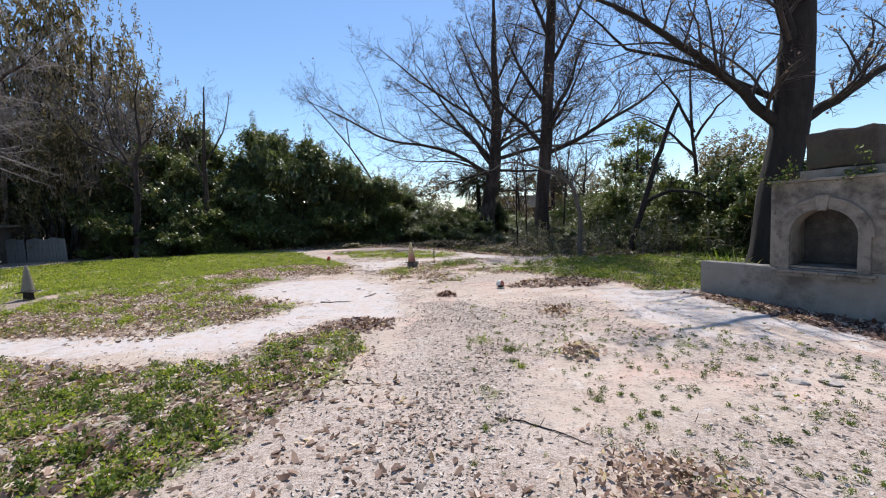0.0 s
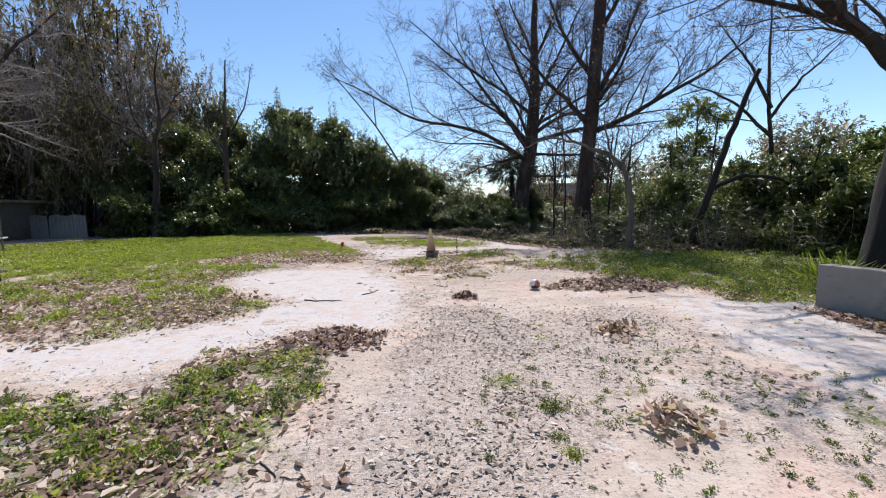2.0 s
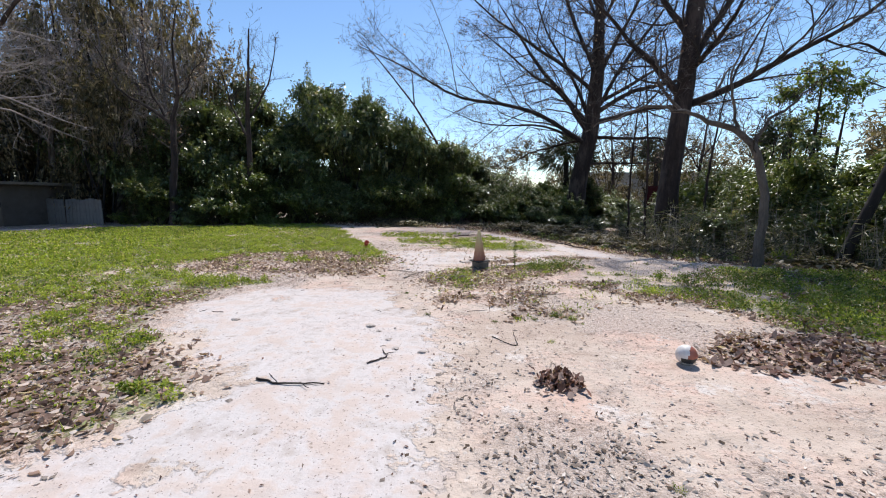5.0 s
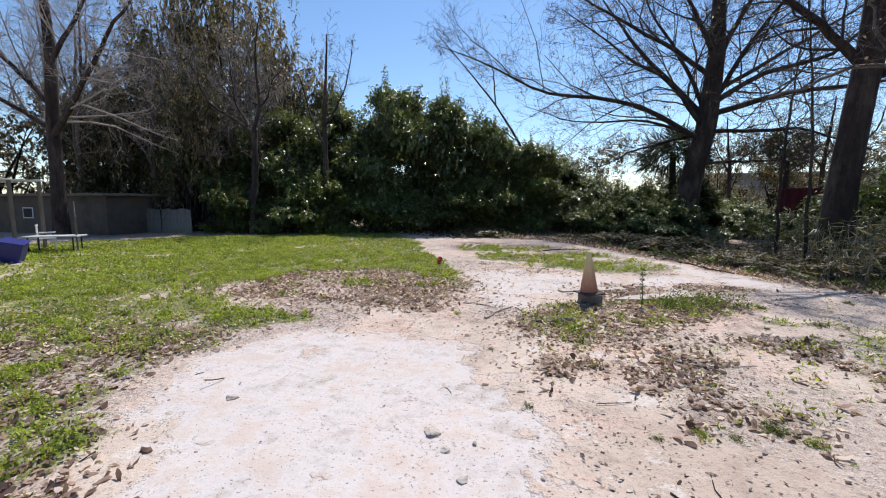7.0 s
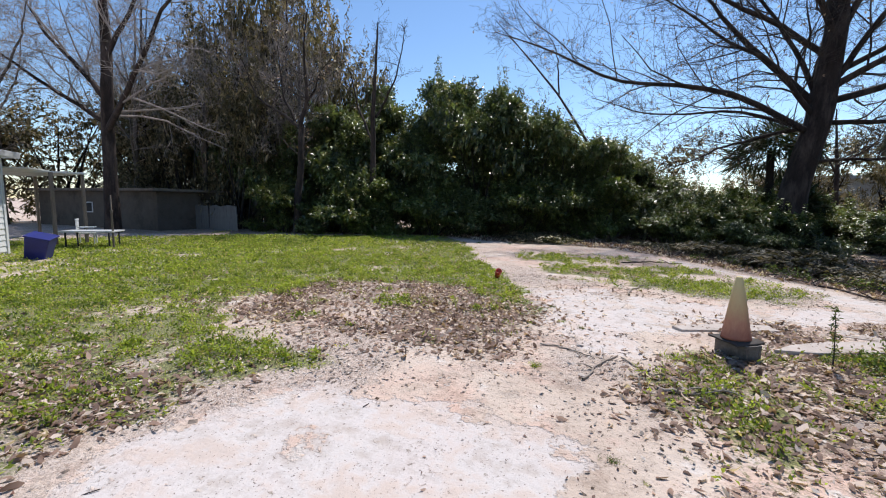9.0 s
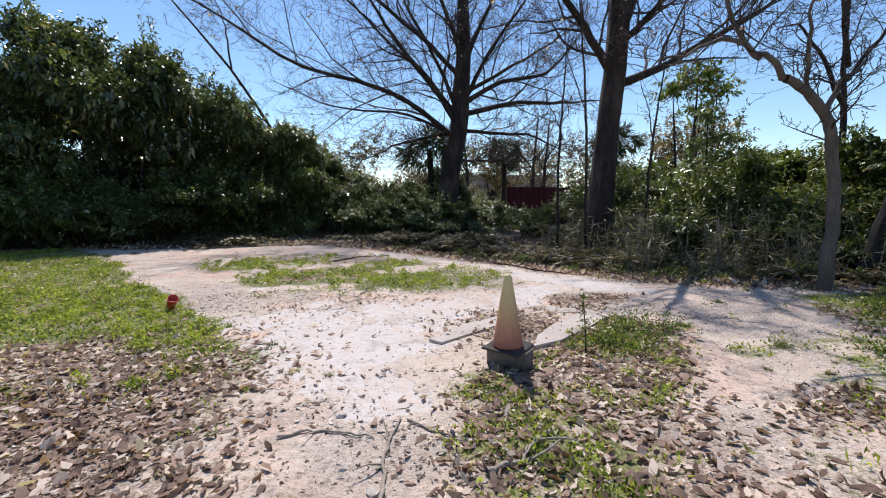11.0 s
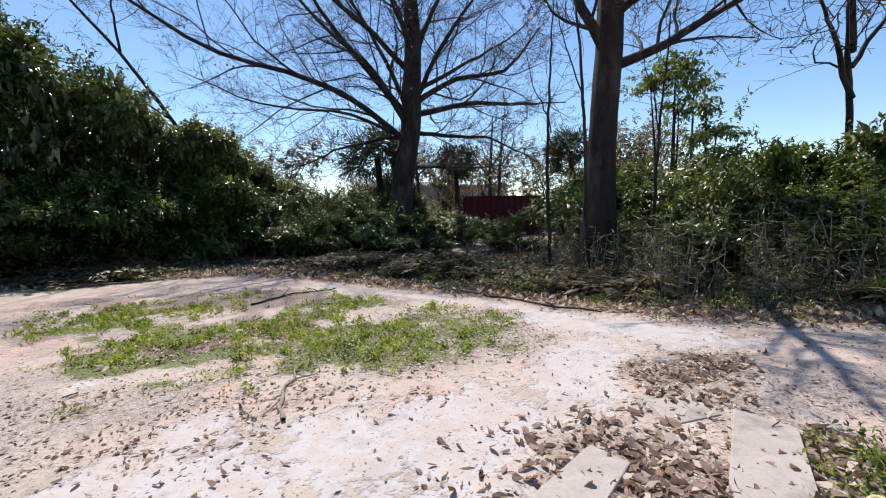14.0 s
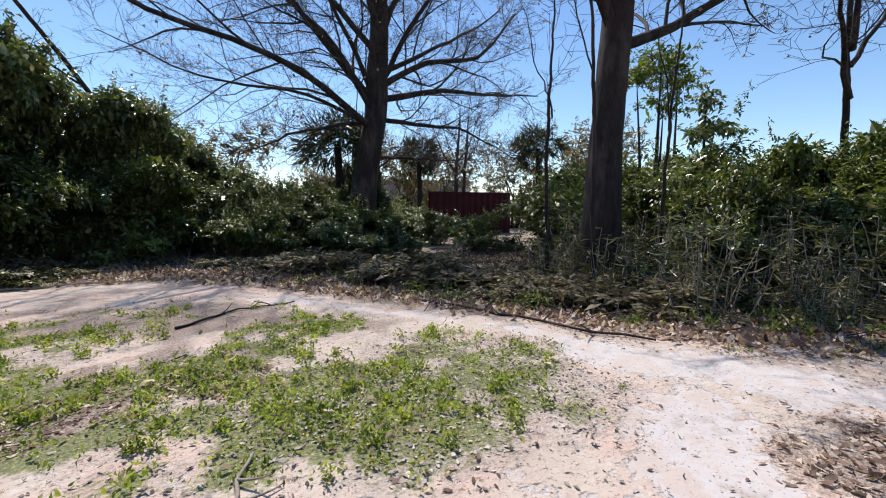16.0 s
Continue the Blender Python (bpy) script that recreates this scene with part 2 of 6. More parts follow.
M_CHIP = foliage("soil_chip", (0.13, 0.095, 0.072), (0.78, 0.69, 0.60), 0.9, 0.0, 0.2, (0.10, 0.07, 0.05), 0.12, 3.0)
M_LITTER_RED = foliage("red_brown_fallen_leaf", (0.05, 0.024, 0.018), (0.27, 0.135, 0.098), 0.6, 0.15, 0.4, (0.46, 0.31, 0.235), 0.15, 14.0)


# ---- mesh helpers ----
def mesh_of(name, verts, faces, mat, smooth=False):
    me = bpy.data.meshes.new(name)
    me.from_pydata(verts, [], faces)
    me.materials.append(mat)
    if smooth:
        me.polygons.foreach_set("use_smooth", [True] * len(me.polygons))
    me.update()
    return me


def quads(name, corners, mat):
    """One mesh of loose four-cornered leaves; corners: n x 4 x 3."""
    n = len(corners)
    me = bpy.data.meshes.new(name)
    me.vertices.add(4 * n)
    me.vertices.foreach_set("co", np.ascontiguousarray(corners, dtype=np.float32).ravel())
    me.loops.add(4 * n)
    me.loops.foreach_set("vertex_index", np.arange(4 * n, dtype=np.int32))
    me.polygons.add(n)
    me.polygons.foreach_set("loop_start", np.arange(0, 4 * n, 4, dtype=np.int32))
    me.materials.append(mat)
    me.update(calc_edges=True)
    return me


def unit(v):
    return v / np.maximum(np.linalg.norm(v, axis=-1, keepdims=True), 1e-9)


def leaves(at, along, length, width, droop=0.15, level=0.0):
    """Leaf blades: a pointed, slightly folded four-corner at each place, along a direction."""
    n = len(at)
    along = unit(along)
    side = unit(np.cross(along, rng.normal(size=(n, 3)) * (1.0 - level) + np.array([0, 0, 2.0 * level])))
    up = np.cross(side, along)
    length, width = np.broadcast_to(length, n)[:, None], np.broadcast_to(width, n)[:, None]
    mid = at + along * length * 0.45
    lift = up * width * 0.25
    return np.stack([at, mid + side * width * 0.5 + lift, at + along * length - up * length * droop, mid - side * width * 0.5 + lift], axis=1)


def part(name, me, parent, label="", at=None):
    """Links mesh data, or a bmesh made by the shape helpers, as one part under a thing."""
    ob = new(name, me)
    if parent:
        ob.parent = parent
    if at is not None:
        ob.matrix_basis = at
    if label:
        ob["label"] = label
    if name in LOOSE:
        ob["kind"] = "stuff"
    return ob


LOOSE = {"crown", "twig_crown", "leaf_remnant", "leafage", "leaf_spray", "heaped_leaf", "frond_crown", "stem_tuft", "cane_tuft"}


def thing(name, label, category, group="", kind="", at=None, me=None):
    ob = new(name, me)
    if at is not None:
        ob.matrix_basis = at
    return tagged(ob, label, category, group, kind)


def box_bm(x0, y0, z0, x1, y1, z1, bevel=0.01, segments=2):
    bm = bmesh.new()
    bmesh.ops.create_cube(bm, size=1)
    for v in bm.verts:
        v.co = Vector((x0 + (v.co.x + 0.5) * (x1 - x0), y0 + (v.co.y + 0.5) * (y1 - y0), z0 + (v.co.z + 0.5) * (z1 - z0)))
    if bevel:
        bmesh.ops.bevel(bm, geom=bm.edges[:], offset=bevel, segments=segments, affect="EDGES", profile=0.6)
    return bm


def data_of(bm, name, mat, smooth=False):
    me = bpy.data.meshes.new(name)
    bmesh.ops.recalc_face_normals(bm, faces=bm.faces[:])
    bm.to_mesh(me)
    bm.free()
    me.materials.append(mat)
    if smooth:
        me.polygons.foreach_set("use_smooth", [True] * len(me.polygons))
    return me


def box(name, dims, mat, parent, bevel=0.01, label="", rough=0.0, at=None):
    bm = box_bm(*dims, bevel)
    if rough:
        bmesh.ops.subdivide_edges(bm, edges=[e for e in bm.edges if e.calc_length() > 0.08], cuts=6, use_grid_fill=True)
        for v in bm.verts:
            v.co += noise.noise_vector(v.co * 4.0 + Vector((dims[0], dims[1], dims[2]))) * rough
    return part(name, data_of(bm, name, mat), parent, label, at)


def lathe(profile, sides=20, wobble=0.0):
    """A turned shape from (radius, height) rows."""
    verts, faces = [], []
    for r, z in profile:
        for i in range(sides):
            a = 2 * math.pi * i / sides
            k = 1 + wobble * noise.noise(Vector((math.cos(a), math.sin(a), z * 4)))
            verts.append((r * k * math.cos(a), r * k * math.sin(a), z))
    for j in range(len(profile) - 1):
        for i in range(sides):
            k = (i + 1) % sides
            faces.append((j * sides + i, j * sides + k, (j + 1) * sides + k, (j + 1) * sides + i))
    faces.append(tuple(range(sides))[::-1])
    faces.append(tuple((len(profile) - 1) * sides + i for i in range(sides)))
    return verts, faces


class Tubes:
    """Collects tapered tubes into one mesh."""

    def __init__(self):
        self.verts, self.faces, self.count = [], [], 0

    def add(self, pts, radii, sides=6, rough=0.0):
        pts = np.asarray(pts, float)
        n = len(pts)
        tangent = unit(np.gradient(pts, axis=0))
        ref = np.array([0.0, 0.0, 1.0]) if abs(tangent[0, 2]) < 0.9 else np.array([1.0, 0.0, 0.0])
        a = unit(np.cross(tangent, ref))
        b = np.cross(tangent, a)
        ang = np.linspace(0, 2 * np.pi, sides, endpoint=False)
        ring = a[:, None, :] * np.cos(ang)[None, :, None] + b[:, None, :] * np.sin(ang)[None, :, None]
        rad = np.asarray(radii, float)[:, None, None] * np.ones((n, sides, 1))
        if rough:
            ridge = np.zeros((n, sides))
            ridge[0] = rng.normal(size=sides)
            for k in range(1, n):
                ridge[k] = 0.93 * ridge[k - 1] + 0.37 * rng.normal(size=sides)
            rad = rad * (1 + rough * ridge[:, :, None])
        v = pts[:, None, :] + ring * rad
        self.verts.append(v.reshape(-1, 3))
        i = np.arange(n - 1)[:, None] * sides
        j = np.arange(sides)[None, :]
        k = (j + 1) % sides
        f = np.stack([i + j, i + k, i + sides + k, i + sides + j], axis=-1).reshape(-1, 4) + self.count
        self.faces.append(f)
        self.count += n * sides

    def mesh(self, name, mat):
        v, f = np.concatenate(self.verts), np.concatenate(self.faces)
        me = bpy.data.meshes.new(name)
        me.vertices.add(len(v))
        me.vertices.foreach_set("co", v.astype(np.float32).ravel())
        me.loops.add(4 * len(f))
        me.loops.foreach_set("vertex_index", f.astype(np.int32).ravel())
        me.polygons.add(len(f))
        me.polygons.foreach_set("loop_start", np.arange(0, 4 * len(f), 4, dtype=np.int32))
        me.polygons.foreach_set("use_smooth", np.ones(len(f), dtype=bool))
        me.materials.append(mat)
        me.update(calc_edges=True)
        return me


def resample(pts, n):
    """A smooth line through the given points."""
    pts = np.asarray(pts, float)
    d = np.concatenate([[0], np.cumsum(np.linalg.norm(np.diff(pts, axis=0), axis=1))])
    s = np.linspace(0, d[-1], n)
    line = np.stack([np.interp(s, d, pts[:, k]) for k in range(3)], axis=1)
    for _ in range(max(1, n // len(pts) // 2)):
        line[1:-1] = (line[:-2] + 2 * line[1:-1] + line[2:]) / 4
    return line


def lattice(x, y, seed):
    h = np.sin(x * 127.1 + y * 311.7 + seed * 74.7) * 43758.5453
    return h - np.floor(h)


def soft_noise(x, y, scale, seed=0, octaves=3):
    """Smooth noise from 0 to 1 over the plan."""
    total, weight, amp = 0.0, 0.0, 1.0
    for o in range(octaves):
        u, v = x * scale * 2 ** o, y * scale * 2 ** o
        i, j = np.floor(u), np.floor(v)
        f, g = u - i, v - j
        f, g = f * f * (3 - 2 * f), g * g * (3 - 2 * g)
        s = seed + o * 17
        total = total + amp * ((lattice(i, j, s) * (1 - f) + lattice(i + 1, j, s) * f) * (1 - g) + (lattice(i, j + 1, s) * (1 - f) + lattice(i + 1, j + 1, s) * f) * g)
        weight, amp = weight + amp, amp * 0.5
    return total / weight


def inside(x, y, outline):
    """Distance inside an outline on the plan; negative outside."""
    best, odd = np.full(np.shape(x), 1e9), np.zeros(np.shape(x), bool)
    for (ax, ay), (bx, by) in zip(outline, outline[1:] + outline[:1]):
        ex, ey = bx - ax, by - ay
        s = np.clip(((x - ax) * ex + (y - ay) * ey) / (ex * ex + ey * ey), 0, 1)
        best = np.minimum(best, np.hypot(x - ax - s * ex, y - ay - s * ey))
        if ay != by:
            odd ^= ((ay > y) != (by > y)) & (x < (bx - ax) * (y - ay) / (by - ay) + ax)
    return np.where(odd, best, -best)


def step(x, a, b):
    s = np.clip((x - a) / (b - a), 0, 1)
    return s * s * (3 - 2 * s)


# ---- the plan of the yard ----
LAWN = [(-4.3, 6.0), (-3.5, 7.0), (-2.8, 8.0), (-3.3, 8.7), (-4.8, 9.3), (-5.4, 10.2), (-5.2, 11.3), (-4.6, 12.4), (-3.3, 13.3), (-3.5, 15.6), (-4.3, 16.8), (-6.2, 20.0), (-8.7, 24.3), (-11, 27), (-19, 22), (-24, 16), (-16, 9), (-7, 6.2)]
NEAR_LAWN = [(-2.5, 5.9), (-2.0, 6.2), (-1.2, 5.9), (-1.0, 5.2), (-1.05, 4.2), (-1.5, 3.3), (-1.7, 2.4), (-1.6, 0), (-2, -4), (-14, -4), (-14, 6), (-5.7, 5.2), (-4.0, 4.6), (-3.2, 4.7), (-2.4, 4.9)]
ISLAND = [(-5.6, 21.0), (-4.7, 19.8), (-3.7, 18.3), (-2.2, 17.9), (-0.9, 17.8), (0.1, 17.9), (0.8, 19.0), (-0.2, 20.6), (-2.0, 23.2), (-4.2, 24.0), (-6.5, 24.2)]
CONE_WEEDS = [(-2.1, 12.9), (-1.75, 14.1), (-1.3, 14.5), (-0.4, 14.9), (0.3, 15.6), (0.9, 15.7), (1.3, 14.9), (0.4, 13.9), (-0.4, 13.2), (-1.2, 12.2)]
RIGHT_WEEDS = [(-1.9, 12.3), (-1.4, 11.0), (-0.3, 11.3), (-0.3, 10.5), (0.5, 10.7), (1.0, 11.4), (2.5, 12.1), (2.8, 11.4), (3.4, 10.6), (4.3, 9.7), (4.2, 8.7), (5.2, 8.6), (9, 8), (14, 12), (9, 16), (4.4, 15.8), (3.0, 14.2), (1.3, 13.4), (0.0, 12.9)]
BRUSH = [(-13, 28.0), (-8.7, 26.2), (-5.7, 26.3), (-3.4, 26.0), (-1.5, 24.2), (0.2, 21.8), (1.5, 19.8), (2.4, 18.2), (3.6, 17.0), (5.2, 16.2), (8, 15.6), (14, 12), (30, 12), (30, 60), (-60, 60), (-60, 30), (-24, 19.5), (-18, 23.5)]
LEAF_BANK = [(-7.6, 13.0), (-5.2, 12.4), (-3.5, 13.1), (-3.3, 14.5), (-4.0, 15.6), (-5.2, 16.4), (-8.0, 15.8)]
LEAF_STRIP = [(-2.1, 6.5), (-1.5, 6.9), (-0.9, 6.8), (-0.8, 6.2), (-1.3, 5.95), (-1.9, 6.1)]
RED_LEAVES = [(1.6, 9.5), (2.1, 10.3), (3.2, 10.7), (4.1, 9.9), (3.3, 9.3), (2.4, 9.3)]
HEARTH_LEAVES = [(4.9, 8.0), (5.3, 8.2), (6.4, 6.3), (7.4, 4.2), (6.0, 4.0), (5.4, 5.6), (5.0, 6.6)]
PATH_LEAVES = [(0.55, 17.12), (1.37, 17.1), (2.19, 16.63), (0.74, 16.04), (0.41, 16.18), (0.5, 16.56)]
FLAKES = [(-1.6, 4.5), (-0.9, 4.3), (-0.1, 3.7), (0.4, 2.4), (0.2, 1.2), (-2.0, 1.2)]
GRAVEL_STRIP = [(-0.9, 2.2), (-0.3, 4.5), (-0.6, 6.6), (-0.5, 8.0), (0.3, 8.4), (0.9, 7.4), (1.0, 5.6), (0.6, 4.2), (0.5, 2.2)]
PALE = [(-7, 5.4), (-4.2, 5.3), (-2.6, 5.4), (-2.3, 6.5), (-0.8, 7.0), (-0.9, 9.0), (-1.5, 10.6), (-2.4, 12.0), (-4.3, 11.8), (-5.0, 10.4), (-4.3, 9.3), (-2.7, 8.2), (-3.6, 6.8), (-7, 6.1)]
PALE_FAR = [(-3.6, 14.6), (-2.4, 13.9), (-1.9, 14.8), (-0.6, 15.9), (1.2, 17.0), (1.2, 18.0), (-0.8, 17.4), (-3.6, 17.6), (-4.4, 17.0)]
PALE_RIGHT = [(0.7, 18.2), (1.4, 17.0), (2.6, 16.5), (2.4, 17.6), (1.4, 19.4), (-1.2, 23.2), (-1.9, 23.6), (0.8, 19.8)]


def height(x, y):
    """The ground: nearly flat, falling away behind the tracks and beside the hearth."""
    z = -0.12 + 0.05 * (soft_noise(x, y, 0.35, 3, 2) - 0.5)
    z = z - 0.15 * step(x - 0.15 * y, 3.4, 5.6) * (1 - step(y, 9, 12))
    z = z - 0.30 * step(inside(x, y, BRUSH), -0.6, 3.0) * step(x, -4, 2)
    near = (np.abs(x) < 20) & (y > -6) & (y < 32)
    z = z + np.where(near, 0.022 * (soft_noise(x, y, 1.7, 9, 2) - 0.5), 0)
    return z


def layers(x, y):
    """How much of the ground is grass, leaf litter, pale crust and gravel."""
    wob = 0.55 * (soft_noise(x, y, 1.3, 21, 3) - 0.5)
    wx, wy = x + wob, y + 0.55 * (soft_noise(x, y, 1.3, 57, 3) - 0.5)
    patchy = soft_noise(x, y, 0.8, 33, 4)
    clumpy = soft_noise(x, y, 2.4, 41, 3)

    def zone(outline, soft=0.35):
        return step(inside(wx, wy, outline), -soft, soft)

    lawn, near, island = zone(LAWN), zone(NEAR_LAWN), zone(ISLAND, 0.5)
    cone, right, brush = zone(CONE_WEEDS, 0.25), zone(RIGHT_WEEDS, 0.3), zone(BRUSH, 0.5)
    grass = lawn * (0.4 + 0.3 * step(y, 10, 15) + 0.6 * step(patchy, 0.3, 0.55)) * (0.8 + 0.2 * step(y, 7, 13))
    bank_zone = zone(LEAF_BANK, 0.5)
    grass = grass * (1 - 0.85 * bank_zone) * (1 - 0.6 * (1 - step(y, 9.5, 12.5)) * step(clumpy, 0.6, 0.4))
    grass = np.maximum(grass, bank_zone * 0.8 * step(clumpy, 0.57, 0.68))
    grass = np.maximum(grass, near * (0.45 + 0.65 * step(clumpy + 0.4 * patchy, 0.58, 0.8)))
    grass = np.maximum(grass, island * (0.08 + 0.9 * step(patchy * 0.5 + clumpy * 0.5 - 0.07 * (y - 20.2) / 2, 0.44, 0.6)))
    grass = np.maximum(grass, cone * (0.25 + 0.75 * step(clumpy, 0.35, 0.6)))
    grass = np.maximum(grass, right * (0.28 + 0.7 * step(patchy + 0.1 * (x - 2), 0.42, 0.66)))
    grass = np.maximum(grass, brush * 0.5 * step(clumpy, 0.5, 0.7))
    open_sand = step(x, -0.3, 0.6) * (1 - step(y, 6.6, 8)) * (1 - step(x - 0.1 * y, 4.2, 5.2))
    grass = np.maximum(grass, open_sand * 0.62 * step(clumpy * 0.7 + patchy * 0.3, 0.56, 0.72))
    grass = np.maximum(grass, step(x, 0.2, 1.2) * step(y, 12, 13) * (1 - step(y, 15, 16.5)) * 0.6 * step(clumpy, 0.5, 0.72))
    tufted = soft_noise(x, y, 4.2, 61, 2)
    grass = grass * (0.35 + 0.65 * step(tufted + 0.35 * (grass - 0.5), 0.36, 0.56))
    litter = np.maximum.reduce([zone(LEAF_STRIP, 0.2), zone(PATH_LEAVES, 0.2) * (0.4 + 0.6 * step(clumpy, 0.35, 0.6)), 0.2 * zone(FLAKES, 0.3) * (0.3 + 0.7 * step(clumpy, 0.35, 0.6)), zone(RED_LEAVES, 0.25), zone(HEARTH_LEAVES, 0.3), bank_zone * (0.45 + 0.55 * step(soft_noise(x, y, 0.8, 121, 3), 0.4, 0.6)), 0.4 * np.exp(-((y - 17.5 - 0.12 * (x + 2)) / 0.55) ** 2) * step(-x, 0.5, 1.5) * (1 - step(-x, 4.2, 5)) * step(clumpy, 0.35, 0.6), brush * 0.9,
                                near * (0.5 + 0.5 * step(soft_noise(x, y, 1.1, 77, 3), 0.38, 0.6)),
                                cone * 0.8, right * step(soft_noise(x, y, 0.9, 88, 3), 0.46, 0.62) * 0.85,
                                lawn * (1 - step(y, 11.5, 17)) * (1 - 0.75 * step(y, 10.2, 12.0)) * (0.45 + 0.5 * step(soft_noise(x, y, 0.75, 99, 3), 0.42, 0.6)),
                                island * 0.85 * step(soft_noise(x, y, 0.9, 66, 3), 0.4, 0.58)])
    bank = np.exp(-((x + 4.4) ** 2 + (y - 15.0) ** 2) / 1.1) + np.exp(-((x + 0.5) ** 2 + (y - 15.6) ** 2) / 0.5) + 0.8 * np.exp(-((x + 0.9) ** 2 + (y - 13.0) ** 2) / 0.8)
    bank = bank + 0.9 * np.exp(-((x + 4.2) ** 2 + (y - 14.2) ** 2) / 0.35)
    litter = np.clip(np.maximum(litter, bank), 0, 1)
    # trodden clearings on the near edge of the lawn
    clear = np.exp(-((wx + 4.7) / 1.5) ** 4 - ((wy - 12.65) / 0.5) ** 4) + np.exp(-((wx + 5.5) / 0.75) ** 2 - ((wy - 13.75) / 0.4) ** 2)
    grass = grass * (1 - 0.8 * np.exp(-((wx + 4.1) / 0.75) ** 2 - ((wy - 14.1) / 0.7) ** 2))
    grass, litter = grass * (1 - 0.92 * np.clip(clear, 0, 1)), litter * (1 - 0.7 * np.clip(clear, 0, 1))
    pale = np.maximum.reduce([zone(PALE, 0.5), 0.9 * zone(PALE_FAR, 0.5), zone(PALE_RIGHT, 0.4), 0.75 * step(x, 2.4, 3.4) * (1 - step(y, 8.6, 9.4)) * step(y, 4.2, 5.6)])
    worn_slab = np.exp(-((wx + 3.1) / 0.4) ** 4 - ((wy - 14.95) / 0.45) ** 4) + np.exp(-((wx + 2.2) / 0.5) ** 4 - ((wy - 14.2) / 0.4) ** 4)
    pale = np.maximum(pale, 0.85 * worn_slab)
    gravel = np.clip(1.0 - pale, 0, 1) * (0.35 + 0.65 * step(patchy, 0.35, 0.6)) * (1 - step(y, 21, 24))
    gravel = np.maximum(gravel, 0.9 * zone(GRAVEL_STRIP, 0.3))
    return grass, litter, pale * (1 - 0.7 * litter), gravel


# ---- ground ----
def spaced(lo, hi, gap, far):
    fine = np.arange(lo, hi + gap / 2, gap)
    out = [fine]
    edge, grow = 0.0, gap
    left, right = [], []
    while edge < far:
        grow *= 1.22
        edge += grow
        left.append(lo - edge)
        right.append(hi + edge)
    return np.concatenate([np.array(left[::-1]), fine, np.array(right)])


gx, gy = spaced(-13.0, 9.0, 0.085, 1800), spaced(-1.0, 28.0, 0.085, 1800)
GX, GY = np.meshgrid(gx, gy)
GZ = height(GX, GY)
ground_mesh = bpy.data.meshes.new("ground")
nx, ny = len(gx), len(gy)
ground_mesh.vertices.add(nx * ny)
ground_mesh.vertices.foreach_set("co", np.stack([GX, GY, GZ], -1).astype(np.float32).ravel())
gi = (np.arange(ny - 1)[:, None] * nx + np.arange(nx - 1)[None, :]).ravel()
gf = np.stack([gi, gi + 1, gi + nx + 1, gi + nx], -1).astype(np.int32)
ground_mesh.loops.add(gf.size)
ground_mesh.loops.foreach_set("vertex_index", gf.ravel())
ground_mesh.polygons.add(len(gf))
ground_mesh.polygons.foreach_set("loop_start", np.arange(0, gf.size, 4, dtype=np.int32))
ground_mesh.polygons.foreach_set("use_smooth", np.ones(len(gf), dtype=bool))
ground_mesh.update(calc_edges=True)
for key, values in zip(("grass", "litter", "pale", "gravel"), layers(GX, GY)):
    ground_mesh.attributes.new(key, "FLOAT", "POINT").data.foreach_set("value", values.astype(np.float32).ravel())
ground_mesh.materials.append(M_GROUND)
ground = thing("ground", "pale sandy yard with worn grass and leaf litter", "ground", kind="structure", me=ground_mesh)


def floor_at(x, y):
    return float(height(np.array([float(x)]), np.array([float(y)]))[0])


# ---- outdoor fireplace ----
def arch_ring(inner, outer, depth0, depth1, cx, spring, foot, steps=20):
    """A round-headed surround: legs and a half ring, from depth0 to depth1."""
    ins, outs = [(cx - inner, foot)], [(cx - outer, foot)]
    for i in range(steps + 1):
        a = math.pi * (1 - i / steps)
        ins.append((cx + inner * math.cos(a), spring + inner * math.sin(a)))
        outs.append((cx + outer * math.cos(a), spring + outer * math.sin(a)))
    ins.append((cx + inner, foot))
    outs.append((cx + outer, foot))
    n = len(ins)
    verts = [(x, depth0, z) for x, z in ins] + [(x, depth0, z) for x, z in outs] + [(x, depth1, z) for x, z in ins] + [(x, depth1, z) for x, z in outs]
    faces = []
    for i in range(n - 1):
        faces += [(i, i + 1, n + i + 1, n + i), (2 * n + i, 3 * n + i, 3 * n + i + 1, 2 * n + i + 1), (i, 2 * n + i, 2 * n + i + 1, i + 1), (n + i, n + i + 1, 3 * n + i + 1, 3 * n + i)]
    faces += [(0, n, 3 * n, 2 * n), (n - 1, 3 * n - 1, 4 * n - 1, 2 * n - 1)]
    return verts, faces


